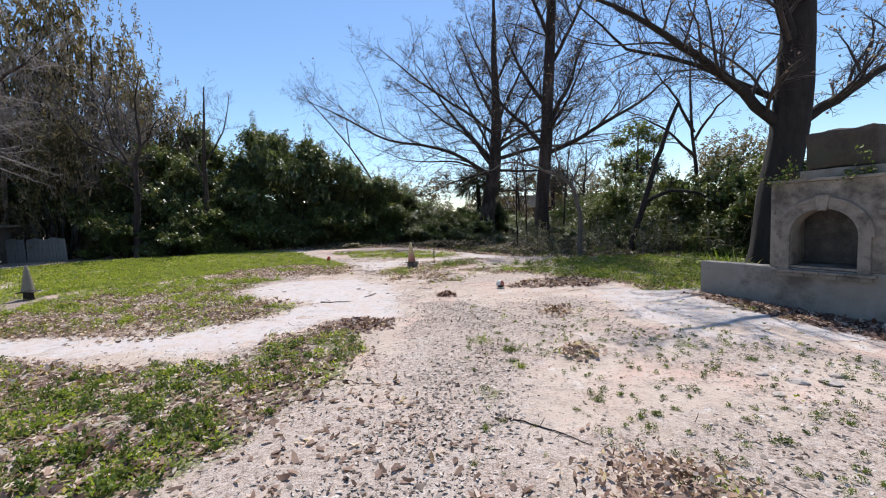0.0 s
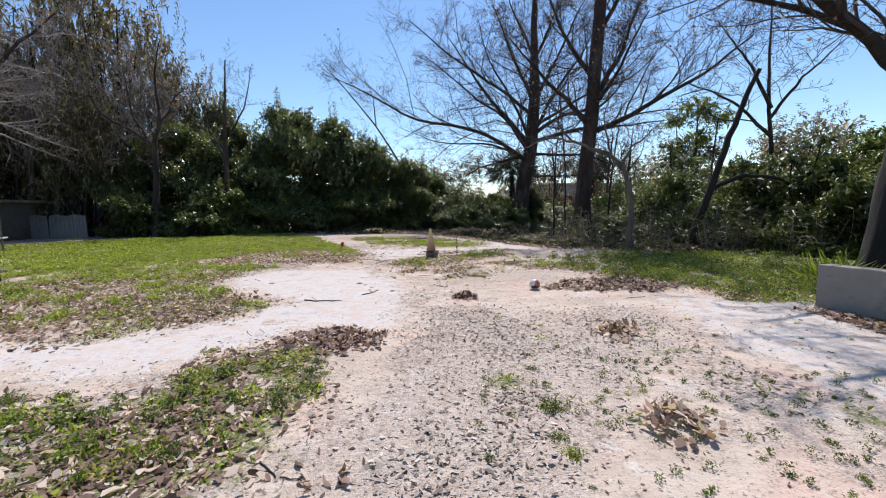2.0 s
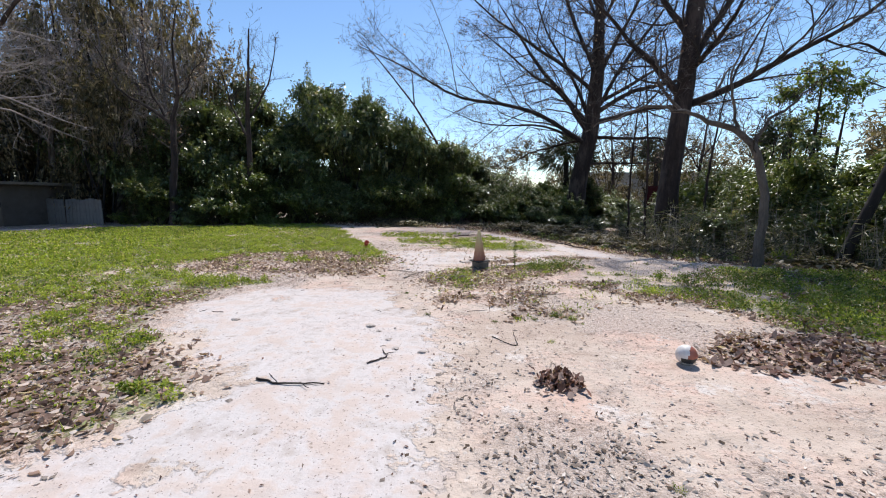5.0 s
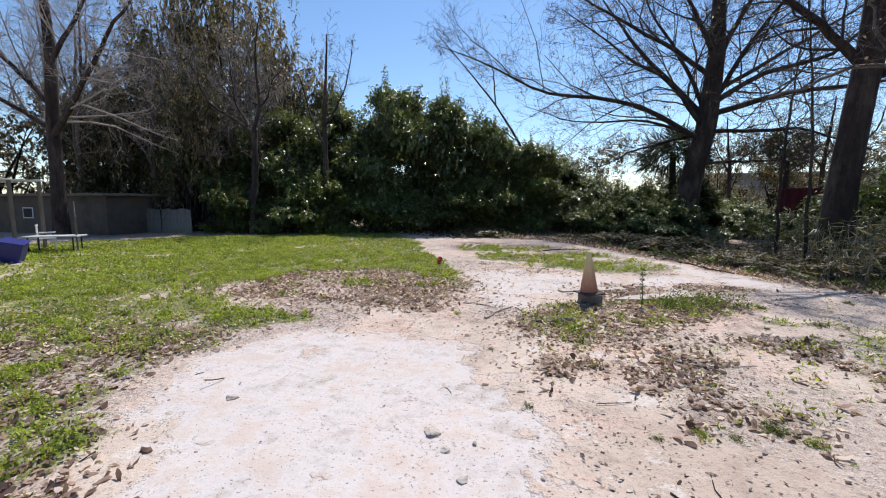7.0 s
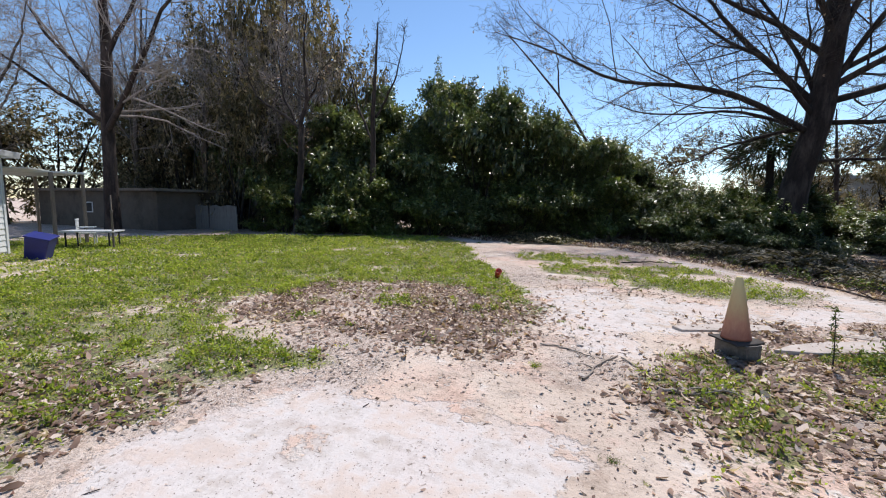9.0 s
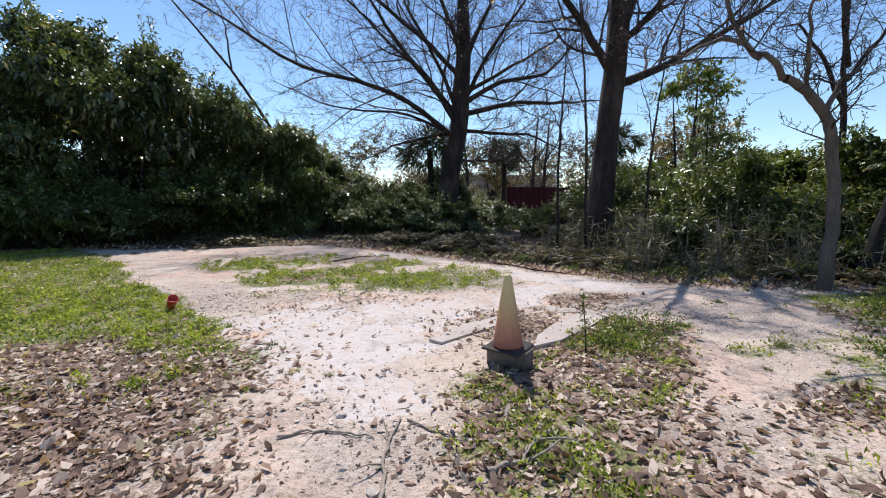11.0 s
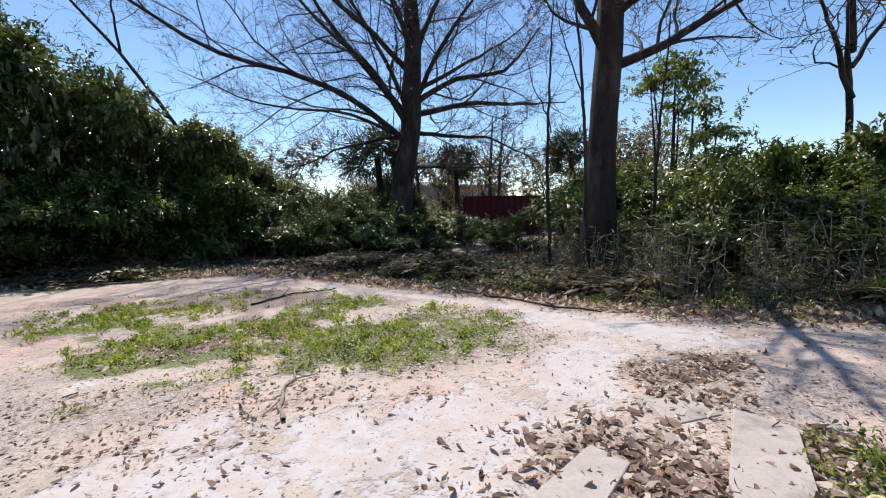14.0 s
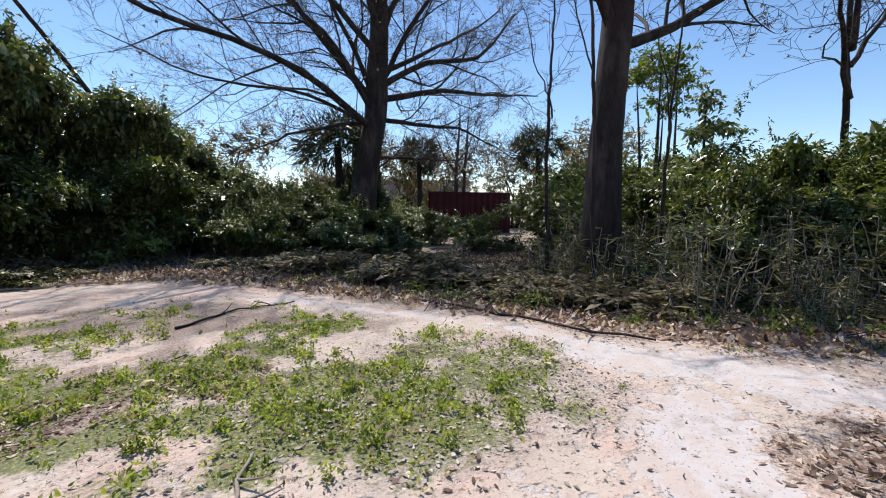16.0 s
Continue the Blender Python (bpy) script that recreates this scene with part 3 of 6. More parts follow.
def pierced_front(x0, x1, z0, z1, cx, half, spring, foot, depth0, depth1, steps=20):
    """A wall front with a round-headed opening through it."""
    arch = [(cx - half, foot)] + [(cx + half * math.cos(math.pi * (1 - i / steps)), spring + half * math.sin(math.pi * (1 - i / steps))) for i in range(steps + 1)] + [(cx + half, foot)]
    n = len(arch)
    edge = []
    for i, (x, z) in enumerate(arch):
        if i == 0:
            edge.append((x0, foot))
        elif i == n - 1:
            edge.append((x1, foot))
        else:
            a = math.pi * (1 - (i - 1) / steps)
            c, s = math.cos(a), math.sin(a)
            k = min((x1 - cx) / abs(c) if c > 1e-6 else 1e9, (cx - x0) / abs(c) if c < -1e-6 else 1e9, (z1 - spring) / s if s > 1e-6 else 1e9)
            edge.append((cx + k * c, spring + k * s))
    verts, faces = [], []
    for d in (depth0, depth1):
        verts += [(x, d, z) for x, z in arch] + [(x, d, z) for x, z in edge]
    for i in range(n - 1):
        faces += [(i, n + i, n + i + 1, i + 1), (2 * n + i, 2 * n + i + 1, 3 * n + i + 1, 3 * n + i), (i, i + 1, 2 * n + i + 1, 2 * n + i)]
    # corners of the head
    for x in (x0, x1):
        corner = len(verts)
        verts += [(x, depth0, z1), (x, depth1, z1)]
        near = [i for i in range(n) if abs(edge[i][0] - x) < 1e-6]
        j = max(near, key=lambda i: edge[i][1])
        k = j + 1 if x == x0 else j - 1
        faces += [(n + j, corner, n + k), (3 * n + j, 3 * n + k, corner + 1)]
    bm = bmesh.new()
    made = [bm.verts.new(v) for v in verts]
    for f in faces:
        bm.faces.new([made[i] for i in f])
    for x0_, x1_, z0_, z1_ in ((x0, x1, z0, foot),):
        cube = bmesh.ops.create_cube(bm, size=1)["verts"]
        for v in cube:
            v.co = Vector((x0_ + (v.co.x + 0.5) * (x1_ - x0_), depth0 + (v.co.y + 0.5) * (depth1 - depth0), z0_ + (v.co.z + 0.5) * (z1_ - z0_)))
    return bm


hearth = thing("outdoor_fireplace", "weathered stucco outdoor fireplace with arched firebox and brown chimney", "fireplace", at=pose(5.31, 8.45, 0, 0, 0, -63.2))
box("bench_wall", (0.0, 0.0, -0.45, 4.2, 0.32, 0.48), M_STUCCO_PLAIN, hearth, 0.03, "low grey rendered wall", 0.012)
front = pierced_front(1.23, 2.74, 0.484, 1.93, 1.97, 0.44, 1.04, 0.52, 0.02, 0.30)
part("front_wall", data_of(front, "front_wall", M_STUCCO), hearth)
box("side_wall", (1.23, 0.304, 0.484, 1.40, 1.10, 1.93), M_STUCCO, hearth, 0.015, rough=0.006)
box("side_wall", (2.57, 0.304, 0.484, 2.74, 1.10, 1.93), M_STUCCO, hearth, 0.015, rough=0.006)
box("firebox_back", (1.404, 0.82, 0.484, 2.566, 1.098, 1.926), M_SOOT, hearth, 0.0, "soot-stained firebox back", 0.012)
box("firebox_floor", (1.404, 0.304, 0.484, 2.566, 0.816, 0.524), M_SOOT, hearth, 0.0)
box("firebox_top", (1.404, 0.304, 1.62, 2.566, 0.816, 1.926), M_SOOT, hearth, 0.0)
v, f = arch_ring(0.44, 0.585, -0.035, 0.016, 1.97, 1.04, 0.45)
part("arch_surround", mesh_of("arch_surround", v, f, M_CAST), hearth, "cast stone arched surround")
v, f = arch_ring(0.585, 0.625, -0.05, 0.016, 1.97, 1.04, 1.04)
part("hood_mould", mesh_of("hood_mould", v, f, M_CAST), hearth)
bm = box_bm(1.885, -0.075, 1.45, 2.055, 0.016, 1.70, 0.012)
for v in bm.verts:
    v.co.x = 1.97 + (v.co.x - 1.97) * (0.72 + 0.4 * (v.co.z - 1.45) / 0.25)
part("keystone", data_of(bm, "keystone", M_CAST), hearth)
for i in range(4):
    box("hearth_stone", (1.30 + 0.335 * i, -0.09, 0.405, 1.30 + 0.335 * i + 0.33, -0.002, 0.452), M_CAST, hearth, 0.008, rough=0.004)
for i in range(3):
    box("hearth_stone", (1.34 + 0.42 * i, -0.055, 0.335, 1.34 + 0.42 * i + 0.415, -0.002, 0.400), M_CAST, hearth, 0.008, rough=0.004)
box("side_niche_trim", (2.62, -0.02, 1.36, 2.745, 0.016, 1.44), M_CAST, hearth, 0.006)
box("mantel_slab", (1.20, -0.03, 1.934, 2.77, 1.12, 1.985), M_STUCCO, hearth, 0.012, rough=0.008)
box("chimney_plinth", (1.56, 0.18, 1.99, 2.66, 1.0, 2.13), M_STUCCO, hearth, 0.02, rough=0.015)
box("chimney", (1.62, 0.20, 2.134, 2.54, 0.98, 2.76), M_CHIMNEY, hearth, 0.09, "squat brown weathered chimney block", 0.035)
box("broken_brick", (1.27, -0.01, 1.40, 1.30, 0.018, 1.46), M_CAST, hearth, 0.004)


# ---- trees ----
def branch_line(start, way, length, n, bend=0.25, up=0.1):
    pts, p, d = [start], np.array(start, float), unit(np.array(way, float))
    for _ in range(n):
        d = unit(d + rng.normal(size=3) * bend + np.array([0, 0, up]))
        p = p + d * length / n
        pts.append(p.copy())
    return np.array(pts)


def sprout(tubes, line, radius, depth, spec, tips):
    """Side branches along a line, and theirs in turn."""
    count, share, spread, start = spec[0]
    total = np.linalg.norm(np.diff(line, axis=0), axis=1).sum()
    for i in range(count):
        s = start + (1 - start) * (i + rng.random()) / count
        k = min(int(s * (len(line) - 1)), len(line) - 2)
        at = line[k] + (line[k + 1] - line[k]) * (s * (len(line) - 1) - k)
        tangent = unit(line[k + 1] - line[k])
        away = unit(np.cross(tangent, rng.normal(size=3)))
        away[2] = away[2] * 0.7 + 0.12
        way = unit(tangent * (1 - spread) + away * spread)
        length = total * share * (1.15 - 0.6 * s) * rng.uniform(0.65, 1.25)
        r = radius * (1 - 0.75 * s) * rng.uniform(0.3, 0.46)
        r = max(r, 0.006)
        n = 5 if depth > 1 else 3
        sub = branch_line(at, way, length, n, 0.2, 0.05)
        tubes.add(sub, np.linspace(r, max(r * 0.3, 0.0045), n + 1), 5 if r > 0.03 else 3)
        if depth > 1:
            sprout(tubes, sub, r, depth - 1, spec[1:], tips)
        else:
            tips.append(sub[-1])
            tips.append(sub[len(sub) // 2])


def bare_tree(label, trunk, trunk_r, limbs, spec, mat=None, twig=None, category="tree", leaf=None, leaf_share=0.04, leaf_size=0.13):
    """A leafless tree: trunk, main limbs, and twigs grown from them."""
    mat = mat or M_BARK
    base = np.array(trunk[0], float)
    tree = thing("tree", label, category, at=pose(*base))
    t = Tubes()
    line = resample(np.array(trunk) - base, 48)
    r = np.interp(np.linspace(0, 1, 48), np.linspace(0, 1, len(trunk_r)), trunk_r)
    line = line + np.cumsum(rng.normal(size=line.shape) * [0.01, 0.01, 0], axis=0)
    flare = 1 + 0.25 * np.exp(-np.linspace(0, 12, 48))
    t.add(line, r * flare, 22, 0.06)
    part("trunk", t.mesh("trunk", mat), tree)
    twigs, tips = Tubes(), []
    for pts, r0, r1 in limbs:
        limb = resample(np.array(pts, float) - base, 14)
        limb[1:] += np.cumsum(rng.normal(size=(13, 3)) * 0.035, axis=0)
        t = Tubes()
        rad = np.linspace(r0, r1, 14)
        t.add(limb, rad, 8, 0.06)
        part("limb", t.mesh("limb", mat), tree)
        sprout(twigs, limb, r0, len(spec), spec, tips)
    sprout(twigs, line[len(line) // 2:], r[-1] * 1.2, len(spec), spec, tips)
    part("twig_crown", twigs.mesh("twig_crown", twig or M_TWIG), tree, "fine bare twigs")
    if leaf and tips:
        tips = np.array(tips)
        tips = tips[rng.random(len(tips)) < leaf_share]
        way = rng.normal(size=(len(tips), 3)) + [0, 0, -1.0]
        part("leaf_remnant", quads("leaf_remnant", leaves(tips, way, leaf_size * rng.uniform(0.6, 1.3, len(tips)), leaf_size * 0.8), leaf), tree, "few dry leaves left hanging")
    return tree


SPEC_BIG = [(16, 0.42, 0.6, 0.08), (10, 0.44, 0.6, 0.1), (7, 0.55, 0.6, 0.08)]
SPEC_MID = [(9, 0.45, 0.62, 0.15), (6, 0.45, 0.6, 0.15), (3, 0.5, 0.6, 0.1)]
bare_tree("tall bare sycamore with grey bark, spreading limbs", [(3.7, 34.5, -0.6), (3.8, 34.5, 1.5), (4.0, 34.5, 3.2), (4.6, 34.5, 5.7), (4.9, 34.5, 9.6), (4.8, 34.5, 14.5), (5.0, 34.5, 21)], (0.62, 0.52, 0.5, 0.4, 0.28, 0.17, 0.04), [
    ([(4.2, 34.3, 5.0), (1.4, 33.6, 6.9), (-1.0, 33.2, 7.5), (-4.2, 32.8, 7.9), (-7.0, 32.4, 9.7), (-10.6, 32, 11.2)], 0.16, 0.02),
    ([(4.3, 34.5, 6.3), (2.1, 35.0, 9.1), (0.4, 35.5, 11.4), (-1.6, 36, 14.5)], 0.2, 0.03),
    ([(4.7, 34.5, 6.4), (7.6, 34.8, 7.1), (11.3, 35, 7.5), (14.5, 35, 7.9)], 0.17, 0.03),
    ([(4.7, 34.5, 6.9), (6.5, 33.8, 8.2), (9.4, 33.2, 8.6), (11.5, 33, 11)], 0.17, 0.03),
    ([(4.6, 34.5, 5.5), (5.8, 34, 5.2), (8.3, 33.5, 5.2), (11.4, 33, 3.9)], 0.12, 0.02),
    ([(4.1, 34.5, 3.7), (6.9, 34.3, 3.7), (9.9, 34, 3.8)], 0.09, 0.02),
    ([(4.0, 34.5, 5.3), (0.8, 34.2, 4.6), (-1.7, 33.9, 3.4)], 0.1, 0.02),
    ([(4.8, 34.5, 9.0), (3.2, 33.5, 12), (1.5, 33, 16)], 0.17, 0.03),
    ([(4.9, 34.5, 9.4), (6.6, 35, 13), (8.6, 35, 17)], 0.16, 0.03),
    ([(4.4, 34.4, 5.6), (2.4, 33.4, 8.0), (-0.4, 32.6, 9.6), (-3.4, 32.2, 12.0)], 0.13, 0.02),
    ([(4.6, 34.5, 6.0), (3.4, 34.9, 9.4), (1.6, 35.2, 12.6), (0.8, 35.4, 16)], 0.14, 0.02),
    ([(4.8, 34.5, 7.2), (6.2, 34.0, 10.0), (8.0, 33.6, 12.5), (9.2, 33.4, 15)], 0.14, 0.02),
    ([(4.8, 34.5, 7.6), (8.0, 35.4, 9.6), (11.5, 36, 11.6), (14, 36.4, 14)], 0.13, 0.02),
    ([(4.5, 34.4, 4.9), (1.6, 34.8, 6.2), (-2.6, 35.0, 6.3), (-6.0, 35.2, 7.6)], 0.1, 0.015),
    ([(4.9, 34.5, 12.0), (3.6, 34.9, 15), (2.6, 35.2, 18.5)], 0.13, 0.02),
    ([(4.9, 34.5, 12.8), (6.2, 34.1, 16), (7.2, 33.9, 19)], 0.12, 0.02),
    ([(4.8, 34.5, 8.2), (2.0, 33.8, 10.2), (-1.8, 33.4, 12.8), (-4.5, 33, 15)], 0.15, 0.025),
], SPEC_BIG, leaf=M_LITTER, leaf_share=0.05)
bare_tree("large bare tree with dark furrowed trunk among brush", [(5.4, 22.3, -0.6), (5.4, 22.3, 1.7), (5.6, 22.3, 3.9), (5.8, 22.3, 6.2), (6.0, 22.3, 9), (6.2, 22.4, 13), (6.4, 22.5, 18)], (0.42, 0.34, 0.32, 0.29, 0.25, 0.17, 0.05), [
    ([(5.8, 22.3, 4.9), (7.2, 22.2, 5.4), (8.6, 22.0, 6.4), (10.3, 21.8, 7.2), (12.2, 21.5, 8.8)], 0.15, 0.03),
    ([(5.6, 22.3, 5.2), (4.5, 22.2, 6.3), (3.4, 22, 7.3), (1.8, 21.7, 9)], 0.15, 0.025),
    ([(5.9, 22.3, 6.4), (7.0, 23, 8.5), (8.2, 23.5, 11.5)], 0.15, 0.025),
    ([(5.8, 22.3, 7.2), (4.6, 22.9, 9.4), (3.6, 23.2, 12.3)], 0.14, 0.025),
    ([(6.1, 22.3, 10.5), (4.9, 22, 13), (3.9, 21.8, 15.5)], 0.12, 0.02),
    ([(6.1, 22.4, 9.6), (7.4, 22, 12), (8.6, 21.6, 15)], 0.12, 0.02),
    ([(5.7, 22.3, 5.9), (6.4, 20.8, 7.2), (6.9, 19.2, 9.0)], 0.11, 0.02),
], SPEC_BIG, leaf=M_LITTER, leaf_share=0.06, leaf_size=0.1)
bare_tree("massive bare tree beside the fireplace, ivy at its foot", [(8.92, 11.3, -0.5), (9.08, 11.3, 1.5), (9.38, 11.3, 3.6), (9.52, 11.3, 5.6), (9.7, 11.4, 8.5), (10.0, 11.5, 12)], (0.42, 0.4, 0.4, 0.33, 0.22, 0.06), [
    ([(9.4, 11.3, 3.6), (8.0, 11.1, 4.7), (6.4, 10.9, 5.7), (4.9, 10.7, 6.5), (3.4, 10.5, 7.0)], 0.15, 0.03),
    ([(9.5, 11.3, 4.4), (8.6, 11.8, 4.9), (7.5, 12.3, 5.7), (5.8, 12.8, 6.4), (4.4, 13, 7.8)], 0.1, 0.02),
    ([(9.7, 11.3, 3.8), (10.7, 11.1, 4.5), (12.0, 10.9, 5.3), (14, 10.6, 6.2)], 0.16, 0.03),
    ([(9.6, 11.3, 5.4), (9.0, 11, 6.7), (8.2, 10.6, 8.6), (7.6, 10.3, 10.5)], 0.17, 0.03),
    ([(9.7, 11.3, 6.5), (10.6, 11.8, 8.4), (11.4, 12.2, 11)], 0.14, 0.03),
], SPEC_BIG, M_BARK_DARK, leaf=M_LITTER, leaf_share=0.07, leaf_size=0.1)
bare_tree("slender crooked bare tree leaning over the brush", [(5.35, 16.1, -0.55), (5.4, 16.1, 1.5), (5.1, 16.1, 2.64), (4.64, 16.1, 3.1), (4.02, 16.05, 3.25)], (0.11, 0.095, 0.085, 0.075, 0.06), [
    ([(4.02, 16.05, 3.25), (3.48, 16.0, 3.48), (2.63, 15.95, 3.52), (1.63, 15.9, 3.1)], 0.05, 0.01),
    ([(3.5, 16.0, 3.48), (3.17, 16.0, 4.02), (2.7, 16.1, 5.0)], 0.045, 0.01),
    ([(5.1, 16.1, 2.64), (5.33, 16.1, 3.3), (6.3, 16.1, 3.9)], 0.045, 0.01),
    ([(4.7, 16.1, 3.05), (4.5, 16.1, 4.0), (4.7, 16.0, 5.2)], 0.04, 0.01),
], SPEC_MID, M_BARK_PALE, leaf=M_LITTER_RED, leaf_share=0.03, leaf_size=0.06)
bare_tree("small bare tree rising out of the hedge", [(-18.2, 24.4, -0.2), (-18.2, 24.7, 3.4), (-18.3, 24.9, 5.4)], (0.19, 0.16, 0.14), [
    ([(-18.3, 24.9, 5.2), (-20.0, 25, 6.1), (-21.5, 25, 6.8), (-22.3, 24.8, 9)], 0.1, 0.02),
    ([(-18.3, 24.9, 5.2), (-18.0, 25, 6.9), (-18.0, 24.8, 9), (-17.2, 24.5, 11)], 0.11, 0.02),
    ([(-18.2, 25, 6.0), (-17.2, 25, 7.4), (-16.0, 25, 8.6)], 0.06, 0.015),
    ([(-18.7, 25, 5.5), (-19.6, 25.2, 7.2), (-19.9, 25.2, 9.6)], 0.08, 0.015),
], SPEC_MID, leaf=M_LITTER, leaf_share=0.1)
bare_tree("thin bare sapling leaning out of the hedge", [(-3.6, 33.6, -0.3), (-4.4, 33.4, 2.0), (-5.6, 33.2, 5.2), (-7.1, 33, 7.6), (-9.0, 32.8, 9.9), (-10.8, 32.6, 12)], (0.085, 0.08, 0.07, 0.055, 0.04, 0.015), [
    ([(-5.6, 33.2, 5.2), (-7.2, 33, 6.4), (-9.5, 33, 7.4)], 0.04, 0.012),
    ([(-7.1, 33, 7.6), (-7.2, 33, 9.6), (-7.9, 33, 11.5)], 0.045, 0.012),
], SPEC_MID, leaf=M_LITTER, leaf_share=0.1)
bare_tree("broken leaning dead trunk with a torn top", [(7.4, 16.8, -0.6), (8.0, 16.8, 1.5), (8.74, 16.8, 3.8), (9.5, 16.8, 5.8)], (0.13, 0.11, 0.09, 0.065), [
    ([(8.1, 16.8, 1.8), (9.2, 16.7, 2.3), (10.3, 16.6, 2.25), (11.5, 16.5, 1.8)], 0.08, 0.04),
], [(4, 0.3, 0.6, 0.3), (3, 0.4, 0.6, 0.2)], M_BARK_DARK)
bare_tree("big bare tree with pale crossing limbs behind the shed", [(-25, 19.5, -0.3), (-25, 19.5, 4), (-24.6, 19.5, 8), (-24.8, 19.5, 14)], (0.3, 0.26, 0.2, 0.06), [
    ([(-25, 19.5, 4.5), (-22.5, 19.3, 6.8), (-20, 19, 8.6), (-17.5, 18.8, 10)], 0.16, 0.03),
    ([(-24.8, 19.5, 6), (-27, 18.5, 8.5), (-29, 18, 11)], 0.14, 0.03),
    ([(-24.7, 19.5, 7.5), (-23, 20, 10), (-21.5, 20.5, 13)], 0.12, 0.03),
    ([(-25, 19.5, 5), (-26.5, 18, 6.6), (-27.5, 16, 8.4)], 0.12, 0.03),
], SPEC_BIG, M_BARK, M_TWIG_PALE)
bare_tree("bare tree with drooping limbs beyond the reeds", [(12.6, 20.5, -0.5), (12.7, 20.5, 3), (12.4, 20.5, 6), (12.2, 20.4, 10)], (0.1, 0.085, 0.06, 0.02), [
    ([(12.6, 20.5, 4.2), (11.2, 20.2, 5.6), (9.8, 19.9, 6.2), (8.6, 19.7, 5.8)], 0.08, 0.012),
    ([(12.5, 20.5, 5.4), (11.4, 20.0, 7.2), (10.0, 19.6, 8.4)], 0.08, 0.012),
    ([(12.5, 20.5, 5.0), (13.6, 20.2, 6.8), (14.6, 20, 8.0)], 0.07, 0.012),
], SPEC_MID, leaf=M_LITTER_RED, leaf_share=0.06, leaf_size=0.08)
for sx, sy, sh, lx in ((4.5, 21.7, 7.5, -0.5), (4.1, 22.6, 6.5, 0.3), (6.4, 21.5, 6.0, 0.5)):
    bare_tree("thin bare sapling close to the big trunk", [(sx, sy, -0.5), (sx + 0.2 * lx, sy, sh * 0.5), (sx + lx, sy, sh)], (0.045, 0.035, 0.012), [
        ([(sx + 0.2 * lx, sy, sh * 0.5), (sx + lx * 0.2 - 0.5, sy, sh * 0.7), (sx - 0.9, sy, sh * 0.85)], 0.02, 0.006),
    ], [(6, 0.4, 0.6, 0.2), (4, 0.45, 0.6, 0.15)])
for sx, sy, sh, lx in ((-29, 22.5, 12, 1.0), (-33.5, 24, 13, -0.8), (-26.5, 25.0, 11.5, 0.6), (-31, 28.5, 15, 0.5), (-23.2, 26.2, 11, -0.5), (-36, 19, 12, 0.7), (-27.8, 16.5, 11, 0.4), (-21.2, 27.6, 12, 0.4)):
    bare_tree("grey-brown bare tree with hazy twigs in the woods", [(sx, sy, -0.3), (sx + 0.3 * lx, sy, sh * 0.4), (sx + lx, sy, sh)], (0.15, 0.11, 0.02), [
        ([(sx + 0.15 * lx, sy, sh * 0.3), (sx + 1.6, sy - 0.8, sh * 0.5), (sx + 3.2, sy - 1.2, sh * 0.66)], 0.07, 0.012),
        ([(sx + 0.2 * lx, sy, sh * 0.38), (sx - 1.5, sy - 0.6, sh * 0.55), (sx - 2.6, sy - 1.0, sh * 0.78)], 0.07, 0.012),
        ([(sx + 0.4 * lx, sy, sh * 0.52), (sx + 1.4, sy + 0.5, sh * 0.7), (sx + 2.2, sy + 0.8, sh * 0.92)], 0.06, 0.012),
        ([(sx + 0.45 * lx, sy, sh * 0.6), (sx - 1.0, sy - 0.4, sh * 0.8), (sx - 1.4, sy - 0.6, sh * 0.98)], 0.06, 0.012),
    ], [(11, 0.45, 0.6, 0.1), (8, 0.46, 0.6, 0.1), (5, 0.55, 0.6, 0.1)], M_BARK_PALE, M_TWIG_PALE)
for sx, sy, sh, lx in ((-15.4, 27.0, 10.5, 0.4), (-27, 27, 13, -1), (-24.5, 29.5, 15, 0.8), (-31, 24, 14, 1.0), (12, 40, 8, 0.4), (8.6, 45, 8, -0.5), (15, 44, 9, 0.5)):
    bare_tree("bare tree standing among the woods behind", [(sx, sy, -0.3), (sx + 0.3 * lx, sy, sh * 0.5), (sx + lx, sy, sh)], (0.16, 0.12, 0.03), [
        ([(sx + 0.2 * lx, sy, sh * 0.45), (sx - 1.0, sy, sh * 0.65), (sx - 1.8, sy, sh * 0.9)], 0.07, 0.015),
        ([(sx + 0.35 * lx, sy, sh * 0.55), (sx + 1.4, sy, sh * 0.72), (sx + 2.0, sy, sh * 0.95)], 0.07, 0.015),
    ], SPEC_MID)


